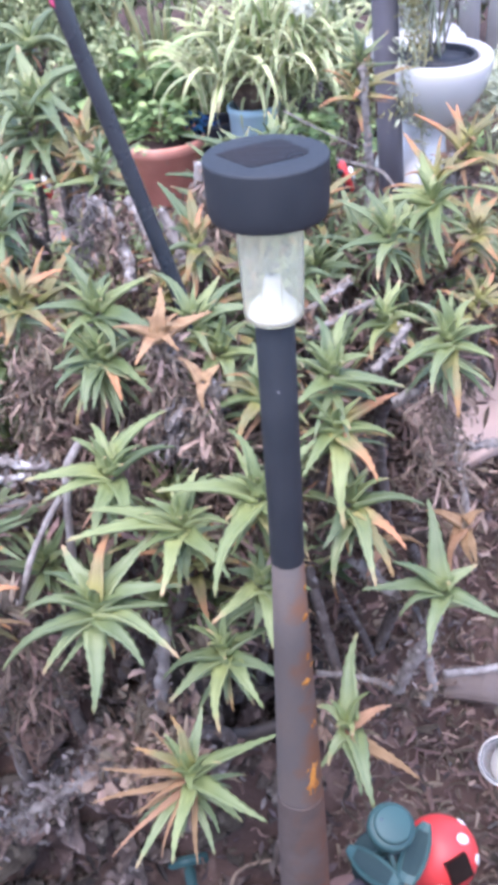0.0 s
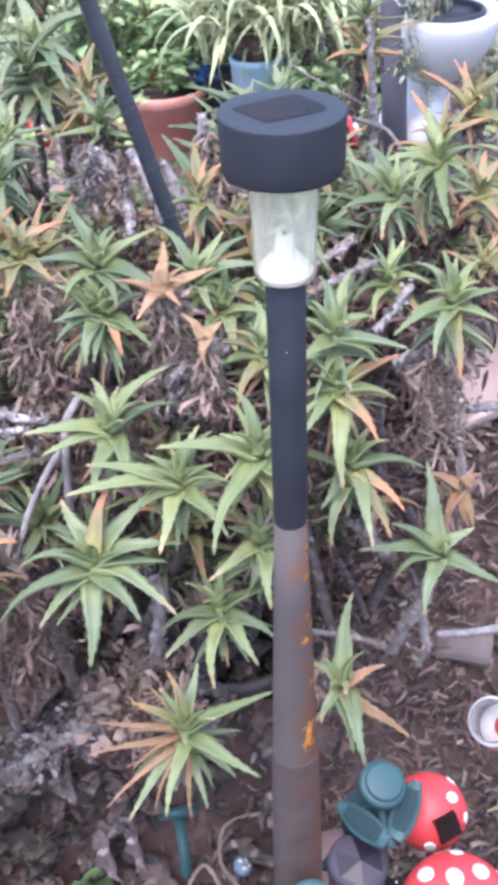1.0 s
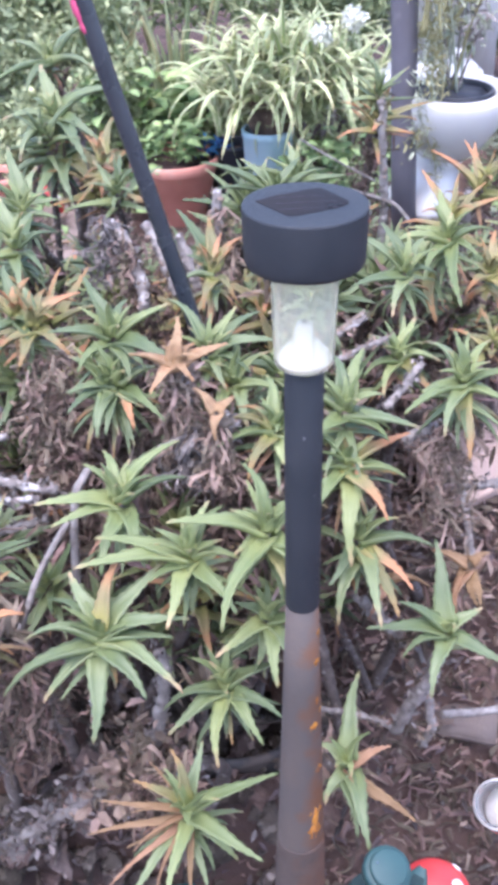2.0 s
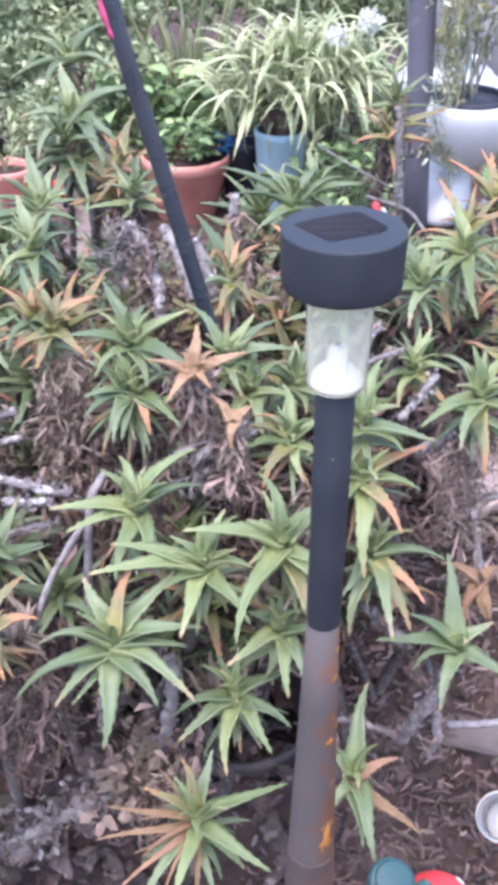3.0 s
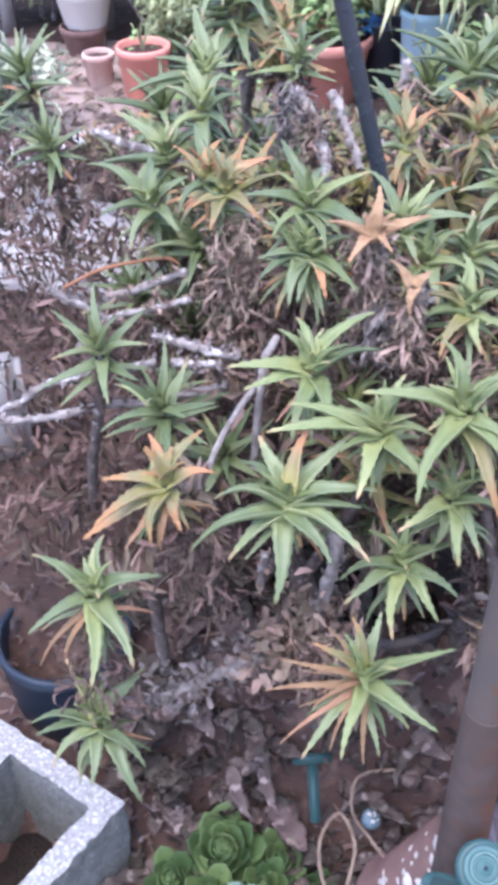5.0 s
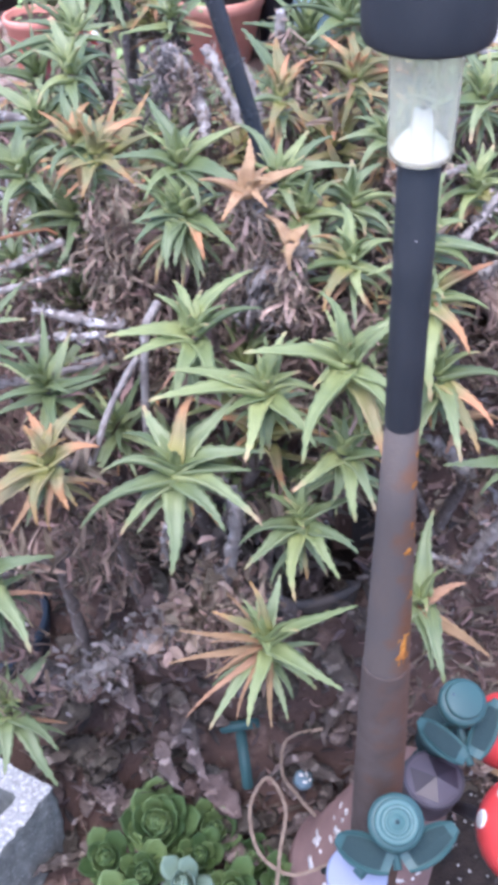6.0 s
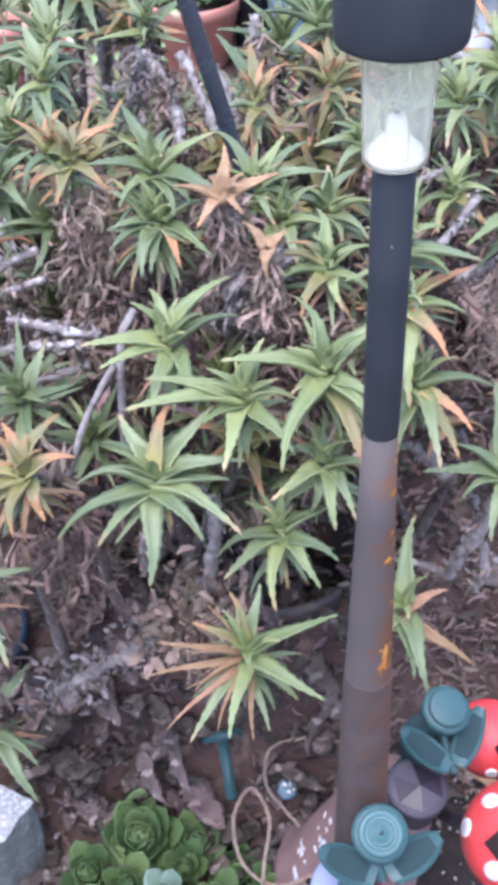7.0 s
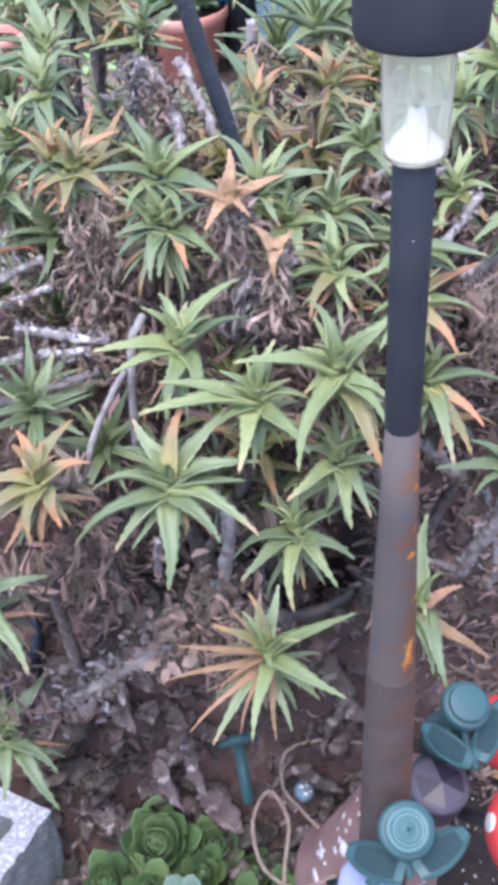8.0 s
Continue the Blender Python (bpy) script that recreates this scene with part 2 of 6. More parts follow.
M["wood_white"] = material("wood_white", (0.72, 0.71, 0.69), (0.60, 0.59, 0.57), 0.75, scale=10, bump=0.3, third=(0.45, 0.43, 0.41), third_scale=14, third_at=0.62)
M["rust_base"] = material("rust_base", (0.112, 0.090, 0.082), (0.078, 0.060, 0.053), 0.8, metal=0.1, scale=34, bump=0.2, fine=300, third=(0.140, 0.070, 0.042), third_scale=50, third_at=0.42, side=12.0)
M["nursery"] = material("nursery", (0.03, 0.034, 0.045), (0.045, 0.05, 0.06), 0.45, scale=10, bump=0.05)
M["cap_blue"] = material("cap_blue", (0.20, 0.29, 0.34), (0.13, 0.21, 0.26), 0.5, scale=90, bump=0.2)
M["navy"] = material("navy", (0.020, 0.034, 0.055), (0.030, 0.045, 0.068), 0.45, scale=10, bump=0.05)
M["dusty_black"] = material("dusty_black", (0.090, 0.083, 0.082), (0.066, 0.060, 0.060), 0.85, scale=20, bump=0.3, third=(0.125, 0.103, 0.090), third_scale=30, third_at=0.52)
M["stone_brown"] = material("stone_brown", (0.21, 0.17, 0.15), (0.16, 0.13, 0.118), 0.85, scale=16, bump=0.3)
M["maroon"] = material("maroon", (0.14, 0.035, 0.045), (0.20, 0.05, 0.06), 0.4, scale=20, bump=0.05)


def glass_material(name, colour, rough, milk):
    """Clear plastic, clouded a little by weather."""
    m = bpy.data.materials.new(name)
    m.use_nodes = True
    n, link = m.node_tree.nodes, m.node_tree.links.new
    p = n["Principled BSDF"]
    p.inputs["Base Color"].default_value = (*colour, 1)
    p.inputs["Roughness"].default_value = rough
    p.inputs["Transmission Weight"].default_value = 1.0
    p.inputs["IOR"].default_value = 1.08
    t = n.new("ShaderNodeBsdfTranslucent")
    t.inputs[0].default_value = (*colour, 1)
    d = n.new("ShaderNodeBsdfDiffuse")
    d.inputs[0].default_value = (*colour, 1)
    both, cloud = n.new("ShaderNodeMixShader"), n.new("ShaderNodeMixShader")
    both.inputs[0].default_value, cloud.inputs[0].default_value = 0.5, milk
    link(t.outputs[0], both.inputs[1])
    link(d.outputs[0], both.inputs[2])
    link(p.outputs[0], cloud.inputs[1])
    link(both.outputs[0], cloud.inputs[2])
    link(cloud.outputs[0], n["Material Output"].inputs[0])
    return m


M["clear_lens"] = glass_material("clear_lens", (0.97, 0.955, 0.84), 0.03, 0.15)
M["jar_glass"] = glass_material("jar_glass", (0.95, 0.97, 0.97), 0.05, 0.25)


# ---- mesh helpers ----
def part(name, bm, mat, parent=None, label="", smooth=True):
    """Links a bmesh as one mesh object, under a thing or a part."""
    me = bpy.data.meshes.new(name)
    bmesh.ops.recalc_face_normals(bm, faces=bm.faces)
    bm.to_mesh(me)
    bm.free()
    return part_mesh(name, me, mat, parent, label, smooth)


def part_mesh(name, me, mat=None, parent=None, label="", smooth=True):
    if mat:
        me.materials.clear()
        me.materials.append(M[mat])
    if smooth:
        me.polygons.foreach_set("use_smooth", [True] * len(me.polygons))
    ob = new(name, me)
    ob.parent = parent
    if label:
        ob["label"] = label
    return ob


def thing(name, x, y, z, label, category, group="", kind="", rx=0, ry=0, rz=0):
    ob = new(name)
    ob.empty_display_size = 0.02
    ob.matrix_world = pose(x, y, z, rx, ry, rz)
    return tagged(ob, label, category, group, kind)


def rings(bm, loops, cap=True, closed=True):
    """Skins a row of vertex rings."""
    vs = [[bm.verts.new(p) for p in lp] for lp in loops]
    n = len(vs[0])
    for a, b in zip(vs, vs[1:]):
        for i in range(n if closed else n - 1):
            j = (i + 1) % n
            bm.faces.new((a[i], a[j], b[j], b[i]))
    if cap:
        bm.faces.new(vs[0])
        bm.faces.new(vs[-1][::-1])
    return vs


def lathe(bm, profile, n=32, cx=0, cy=0, cap=True, squash=1.0):
    return rings(bm, [[(cx + r * math.cos(2 * math.pi * i / n), cy + squash * r * math.sin(2 * math.pi * i / n), z) for i in range(n)] for r, z in profile], cap)


def tube(bm, pts, radii, n=8):
    pts = [Vector(p) for p in pts]
    loops = []
    for i, p in enumerate(pts):
        d = (pts[min(i + 1, len(pts) - 1)] - pts[max(i - 1, 0)]).normalized()
        q = d.to_track_quat("Z", "Y")
        r = radii[i] if isinstance(radii, (list, tuple)) else radii
        loops.append([p + q @ Vector((r * math.cos(2 * math.pi * k / n), r * math.sin(2 * math.pi * k / n), 0)) for k in range(n)])
    return rings(bm, loops)


def bow(pts, steps=8):
    """A smooth curve through the points."""
    pts = [Vector(p) for p in pts]
    pts = [2 * pts[0] - pts[1]] + pts + [2 * pts[-1] - pts[-2]]
    out = []
    for a, b, c, d in zip(pts, pts[1:], pts[2:], pts[3:]):
        for k in range(steps):
            t = k / steps
            out.append(0.5 * ((2 * b) + (c - a) * t + (2 * a - 5 * b + 4 * c - d) * t * t + (3 * b - a - 3 * c + d) * t ** 3))
    return out + [pts[-2]]


def box(bm, x0, x1, y0, y1, z0, z1, bevel=0.0):
    r = bmesh.ops.create_cube(bm, size=1, matrix=Matrix.Translation(((x0 + x1) / 2, (y0 + y1) / 2, (z0 + z1) / 2)) @ Matrix.Diagonal((x1 - x0, y1 - y0, z1 - z0, 1)))
    if bevel:
        es = list({e for v in r["verts"] for e in v.link_edges})
        bmesh.ops.bevel(bm, geom=es, offset=bevel, segments=2, affect="EDGES")


def roughen(bm, amount, scale, seed=0.0):
    for v in bm.verts:
        v.co += amount * noise.noise_vector(v.co * scale + Vector((seed, seed * 1.7, 0)))


def blade_loops(length, width, thick, rise, droop, fold, segs, twist=0.0, wave=0.0, base=0.75, tooth=0.0, taper=2.2):
    """Cross-sections of a channelled leaf along +x that rises, then droops."""
    out, x, z = [], 0.0, 0.0
    for i in range(segs + 1):
        u = i / segs
        ang = rise - droop * u ** 1.4
        if i:
            x += length / segs * math.cos(ang)
            z += length / segs * math.sin(ang)
        w = width * 0.5 * (base + (1 - base) * min(1, u * 4)) * max(0.015, (1 - u ** taper)) ** 0.9 + (tooth if 0 < i < segs and i % 2 else 0)
        h = thick * (1 - u * 0.85) * 0.5
        f = fold * w * (1 - 0.3 * u)
        s = wave * width * math.sin(u * 7)
        a = twist * u
        sec = [(-w, f), (-w * 0.5, f * 0.3 + h * 0.25), (0, 0), (w * 0.5, f * 0.3 + h * 0.25), (w, f), (w * 0.5, -h * 1.4 + f * 0.2), (0, -2 * h), (-w * 0.5, -h * 1.4 + f * 0.2)]
        n = (-math.sin(ang), math.cos(ang))
        ring = []
        for b, c in sec:
            b, c = b * math.cos(a) - c * math.sin(a), b * math.sin(a) + c * math.cos(a)
            ring.append((x + n[0] * c, b + s, z + n[1] * c))
        out.append(ring)
    return out


def blade_mesh(name, mat, **kw):
    bm = bmesh.new()
    loops = blade_loops(**kw)
    vs = rings(bm, loops)
    layer = bm.loops.layers.uv.new("uv")
    where = {v: (i / (len(vs) - 1), (0, 0.25, 0.5, 0.75, 1, 0.75, 0.5, 0.25)[k]) for i, r in enumerate(vs) for k, v in enumerate(r)}
    for f in bm.faces:
        for lp in f.loops:
            lp[layer].uv = where[lp.vert]
    bmesh.ops.recalc_face_normals(bm, faces=bm.faces)
    me = bpy.data.meshes.new(name)
    bm.to_mesh(me)
    bm.free()
    me.materials.append(M[mat])
    me.polygons.foreach_set("use_smooth", [True] * len(me.polygons))
    return me


def flat_leaves(count, place, size, shape, rng, tilt=1.0):
    """One mesh of many small pointed, folded leaves. place(rng) gives a spot; shape = (length, width) factors."""
    verts, faces = [], []
    for _ in range(count):
        p = Vector(place(rng))
        s = size * rng.uniform(0.6, 1.3)
        L, W = shape[0] * s, shape[1] * s
        q = Euler((rng.uniform(-tilt, tilt), rng.uniform(-tilt, tilt), rng.uniform(0, 6.283))).to_quaternion()
        lift, fold, k = rng.uniform(-0.2, 0.5) * L, rng.uniform(0.05, 0.35) * W, len(verts)
        for a, b, c in ((0, 0, 0), (0.3 * L, W * 0.5, fold), (0.35 * L, 0, lift * 0.3), (0.3 * L, -W * 0.5, fold), (0.7 * L, W * 0.36, fold + lift * 0.7), (0.7 * L, 0, lift * 0.6), (0.7 * L, -W * 0.36, fold + lift * 0.7), (L, 0, lift * 0.8)):
            verts.append(p + q @ Vector((a, b, c)))
        faces += [(k, k + 2, k + 1), (k, k + 3, k + 2), (k + 1, k + 2, k + 5, k + 4), (k + 2, k + 3, k + 6, k + 5), (k + 4, k + 5, k + 7), (k + 5, k + 6, k + 7)]
    me = bpy.data.meshes.new("leaves")
    me.from_pydata(verts, [], faces)
    me.update()
    return me


def ease(a, b, v):
    t = min(1, max(0, (v - a) / (b - a)))
    return t * t * (3 - 2 * t)


def ground_z(x, y):
    z = -0.06 + 0.41 * ease(0.72, 1.25, y) - 0.25 * ease(1.5, 2.6, y)
    u, v = -0.829 * (x + 0.346) + 0.559 * (y - 0.762), -0.559 * (x + 0.346) - 0.829 * (y - 0.762)
    if 0.03 < u < 0.17 and 0.03 < v < 0.18:
        z -= 0.10
    z += 0.18 * math.exp(-((x + 0.03) / 0.18) ** 2 - ((y - 0.935) / 0.085) ** 2)
    if (x + 0.02) ** 2 + (y - 1.010) ** 2 < 0.104 ** 2:
        z = 0.135
    z += 0.225 * math.exp(-((x - 0.57) ** 2 + (y - 2.42) ** 2) / 0.12)
    if -3 < x < 3 and y < 5:
        z += 0.012 * noise.noise(Vector((x * 6, y * 6, 0))) + 0.006 * noise.noise(Vector((x * 25, y * 25, 3)))
    return z


# ---- the ground ----
def build_ground():
    xs = [-400, -60, -12, -4, -2.2] + [-1.5 + i * 0.03 for i in range(101)] + [2.2, 4, 12, 60, 400]
    ys = [-400, -60, -12, -3, -1] + [0.0 + i * 0.03 for i in range(130)] + [4.3, 6, 12, 60, 400]
    verts = [(x, y, ground_z(x, y)) for y in ys for x in xs]
    w = len(xs)
    faces = [(j * w + i, j * w + i + 1, (j + 1) * w + i + 1, (j + 1) * w + i) for j in range(len(ys) - 1) for i in range(w - 1)]
    me = bpy.data.meshes.new("ground")
    me.from_pydata(verts, [], faces)
    tagged(part_mesh("ground", me, "soil"), "reddish-brown garden soil strewn with dry debris", "ground", kind="structure")


build_ground()


def build_dusty_ground():
    """Bare dry earth round the far pots."""
    n = 64
    bm = bmesh.new()
    verts = []
    for r in [0.02 + 0.07 * i for i in range(15)]:
        ring = []
        for i in range(n):
            a = 2 * math.pi * i / n
            k = r * (1 + 0.10 * math.sin(3 * a) + 0.06 * math.sin(7 * a + 1))
            x, y = -0.90 + 0.72 * k * math.cos(a), 2.98 + 0.72 * k * math.sin(a)
            ring.append((x, y, ground_z(x, y) + 0.008 * noise.noise(Vector((x * 9, y * 9, 5))) + (0.009 if r < 0.97 else -0.02)))
        verts.append(ring)
    rings(bm, verts)
    tagged(part("ground_patch", bm, "dusty"), "bare pale pinkish dry earth round the far pots", "bare earth", kind="structure")


build_dusty_ground()


# ---- the solar lamp on its rusty pole ----
def build_lamp():
    lamp = thing("solar_lamp", 0.002, 0.51, 0.16, "black plastic solar path lamp on a rusty steel pole", "solar lamp")
    bm = bmesh.new()
    lathe(bm, [(0.0, -0.32), (0.0245, -0.32), (0.0227, 0.10), (0.0208, 0.26), (0.0186, 0.40), (0.0174, 0.447), (0.0169, 0.4495)], 28)
    part("pole", bm, "rust_base", lamp, "rusty grey-brown steel tube")
    bm = bmesh.new()
    lathe(bm, [(0.0170, 0.440), (0.0166, 0.452), (0.0153, 0.50), (0.0124, 0.60), (0.0099, 0.682)], 28)
    part("pole_top", bm, "rust_pole", lamp)
    rng = random.Random(5)
    for k in range(11):
        t, z = radians(-48 + rng.gauss(0, 9)), 0.466 + (0.007 * k if k < 4 else rng.uniform(0.03, 0.20))
        r = 0.0166 - (z - 0.449) * 0.0288
        big = 1.5 if k < 4 else 0.8
        sw, sh = big * rng.uniform(0.002, 0.0045), big * rng.uniform(0.002, 0.006)
        edge = [(rng.uniform(0.45, 1.4), q * 0.449) for q in range(14)]
        bm = bmesh.new()
        rings(bm, [[((r + e) * math.cos(t + w * m * sw / r * math.cos(q)), (r + e) * math.sin(t + w * m * sw / r * math.cos(q)), z + w * m * sh * math.sin(q)) for m, q in edge] for e, w in ((-0.0006, 1.0), (0.0002, 0.9))])
        part("rust_flake", bm, "rust_bright", lamp, "bright orange flaking rust")
    bm = bmesh.new()
    lathe(bm, [(0.0, 0.672), (0.0101, 0.672), (0.0106, 0.674), (0.0107, 0.755), (0.0108, 0.839), (0.0102, 0.840), (0, 0.840)], 28)
    part("tube", bm, "black_plastic", lamp, "black plastic tube")
    for z, turn, size in ((0.800, -97, 0.0005), (0.760, -60, 0.0002)):
        bm = bmesh.new()
        c = Vector((0.0106 * math.cos(radians(turn)), 0.0106 * math.sin(radians(turn)), z))
        bmesh.ops.create_icosphere(bm, subdivisions=1, radius=size, matrix=Matrix.Translation(c))
        part("paint_speck", bm, "white_paint", lamp)
    bm = bmesh.new()
    lathe(bm, [(0.0, 0.8405), (0.0145, 0.8408), (0.0157, 0.842), (0.0160, 0.845), (0.0174, 0.890), (0.0175, 0.8982), (0.0166, 0.8982), (0.0165, 0.890), (0.0151, 0.8455), (0.0146, 0.8416), (0.0, 0.8414)], 40)
    lens = part("lens", bm, "clear_lens", lamp, "clear plastic cylinder")
    bm = bmesh.new()
    lathe(bm, [(0.0, 0.8417), (0.0144, 0.8419), (0.0148, 0.8455), (0.0105, 0.8505), (0.0072, 0.854), (0.0056, 0.856), (0.0048, 0.8625), (0.0038, 0.8645), (0, 0.865)], 28)
    part("reflector", bm, "white_plastic", lens, "white conical reflector")
    bm = bmesh.new()
    lathe(bm, [(0.0, 0.863), (0.0013, 0.863), (0.0013, 0.8655), (0.0010, 0.866), (0, 0.8663)], 12)
    part("bulb", bm, "black_plastic", lens)
    for k in range(9):
        bm = bmesh.new()
        t = radians(-160 + k * 40)
        tube(bm, [(0.0149 * math.cos(t), 0.0149 * math.sin(t), 0.846), (0.0163 * math.cos(t), 0.0163 * math.sin(t), 0.893)], 0.0005, 5)
        part("rib", bm, "clear_lens", lens)
    bm = bmesh.new()
    R = 0.0312
    lathe(bm, [(0.0, 0.8985), (R * 0.88, 0.8983), (R * 0.95, 0.8990), (R * 0.975, 0.9010), (R * 0.985, 0.910), (R, 0.9268), (R * 0.998, 0.9276), (R * 0.988, 0.9283), (R * 0.975, 0.9284), (R * 0.5, 0.9284), (0, 0.9284)], 64)
    cap = part("cap", bm, "black_plastic", lamp, "round matt black cap")
    bm = bmesh.new()
    corners = [(-0.0238, 0.0065), (-0.0222, 0.0035), (-0.0105, -0.0150), (-0.0080, -0.0160), (0.0150, -0.0080), (0.0205, -0.0040), (0.0215, 0.0000), (0.0110, 0.0195), (0.0080, 0.0205), (-0.0140, 0.0125)]
    rings(bm, [[(x, y, 0.9278) for x, y in corners], [(x * 0.99, y * 0.99, 0.92865) for x, y in corners]])
    part("solar_panel", bm, "solar", cap, "dark glossy solar cell", smooth=False)
    lens.visible_shadow = False
    for k in range(3):
        bm = bmesh.new()
        box(bm, -0.015, 0.015, -0.007 + k * 0.008 - 0.00015, -0.007 + k * 0.008 + 0.00015, 0.92865, 0.92875)
        part("wire", bm, "slate", cap)


build_lamp()


# ---- climbing aloes: one rosette of each sort, copied ----
LEAVES = {}
for sort, mat in (("green", "leaf_green"), ("lime", "leaf_lime"), ("rust", "leaf_rust"), ("dry", "leaf_dry"), ("star", "leaf_star")):
    LEAVES[sort] = [blade_mesh("leaf_" + sort, mat, length=0.072, width=w, thick=0.0055, rise=r, droop=d, fold=f, segs=16, twist=tw, wave=wv, base=1.0, tooth=0.0009, taper=1.0)
                    for w, r, d, f, tw, wv in ((0.0160, 0.06, 0.25, 0.38, 0.10, 0.04), (0.0150, 0.10, 0.55, 0.42, -0.15, -0.06), (0.0170, 0.02, 0.05, 0.34, 0.05, 0.02), (0.0142, 0.18, 0.85, 0.45, 0.25, 0.08))]


def build_rosette(sort, seed, leaves, label, lower="rust"):
    """A whorl of thick pointed leaves on a woody stem; 0.1 m leaves at size 1."""
    rng = random.Random(seed)
    plant = thing("aloe_rosette", 0, 0, -5, label, "aloe", "climbing aloe rosettes")
    for i in range(leaves):
        u = i / (leaves - 1)
        kind = sort
        if u > 0.80 and rng.random() < (0.7 if lower == "dry" else 0.4):
            kind = lower
        elif u > 0.5 and rng.random() < 0.15:
            kind = "lime" if sort == "green" else "rust"
        up = 70 - 74 * u ** 0.85 + rng.uniform(-13, 13)
        size = (0.55 + 0.75 * min(1, u * 2.2)) * (1 - 0.65 * max(0, u - 0.6)) * rng.uniform(0.82, 1.15)
        leaf = part_mesh("leaf", LEAVES[kind][rng.randrange(4)], None, plant)
        if kind in ("dry", "rust") and kind != sort:
            size *= 0.78
        a = i * 137.5 + rng.uniform(-16, 16)
        leaf.matrix_local = pose(0, 0, 0.016 - 0.062 * u, 0, -up, a) @ pose(0.006, 0, 0, rng.uniform(-12, 12), 0, 0) @ Matrix.Diagonal((size, size * rng.uniform(0.9, 1.15) * (0.7 if kind == "dry" else 1), size, 1))
    bm = bmesh.new()
    pts = bow([(0, 0, -0.012), (0.004, 0.01, -0.07), (0.012, 0.035, -0.16), (0.02, 0.065, -0.26), (0.018, 0.085, -0.35)], 16)
    tube(bm, pts, [(0.0035 + 0.0045 * min(1, i / 13)) * (0.88 + 0.24 * ((i * 0.31) % 1.0)) for i in range(len(pts))], 8)
    roughen(bm, 0.0015, 120, seed)
    part("stem", bm, "stem_dark", plant)

    def spot(r):
        k = r.random() ** 0.8 * 0.42
        p = pts[int(k * (len(pts) - 1))].copy()
        return p + Vector((r.gauss(0, 0.012), r.gauss(0, 0.012), r.gauss(0, 0.006)))
    part_mesh("dry_skirt", flat_leaves(44, spot, 0.034, (1.0, 0.2), rng, 1.5), "dead", plant, "withered brown leaf remains", False)["kind"] = "stuff"
    return plant


WORDS = {"green": "climbing aloe rosette with fleshy toothed green leaves", "lime": "climbing aloe rosette with bright yellow-green leaves",
         "rust": "sun-scorched aloe rosette with orange-brown leaf tips", "star": "dead aloe rosette with a few broad orange-tan leaves",
         "old": "aloe rosette with green crown and drooping dry lower leaves", "dry": "withered tan aloe rosette curling on its stem"}
SORTS = {}
for key, args in {
    "green": [("green", 3, 18), ("green", 11, 21), ("green", 23, 16), ("green", 31, 18)],
    "lime": [("lime", 5, 19), ("lime", 17, 16), ("lime", 37, 21)],
    "rust": [("rust", 7, 17), ("rust", 29, 14)],
    "old": [("green", 13, 19), ("lime", 43, 17)],
}.items():
    SORTS[key] = [build_rosette(s, seed, n, WORDS[key], "dry" if key in ("old", "rust") else "rust") for s, seed, n in args]
USED = set()
TURN_RNG = random.Random(77)


def aloe(x, y, z, size, sort, tip=18, side=0, turn=None, which=None):
    """A rosette at a place; tip: degrees it leans towards the path, side: to +x."""
    pool = SORTS[sort]
    src = pool[TURN_RNG.randrange(len(pool)) if which is None else which]
    turn = TURN_RNG.uniform(0, 360) if turn is None else turn
    m = Matrix.LocRotScale((x, y, z), Euler((radians(tip), radians(side), 0)), (size, size, size)) @ pose(0, 0, 0, 0, 0, turn)
    if src in USED:
        return copy_thing(src, m)
    USED.add(src)
    src.matrix_world = m
    return src


# ---- rosettes in view, front row first ----
def leaf_towards(plant, kind, variant, start, azimuth, up, length, wide, roll):
    """One leaf from start whose tip lies that far off in that direction."""
    me = LEAVES[kind][variant]
    tip = me.vertices[len(me.vertices) - 6].co
    chord, bend = math.hypot(tip.x, tip.z), math.degrees(math.atan2(tip.z, tip.x))
    k = length / chord
    leaf = part_mesh("leaf", me, None, plant)
    leaf.matrix_local = Matrix.Translation(start) @ pose(0, 0, 0, 0, -(up - bend), azimuth) @ pose(0, 0, 0, roll) @ Matrix.Diagonal((k, wide, wide, 1))
    return leaf


GROWN = []


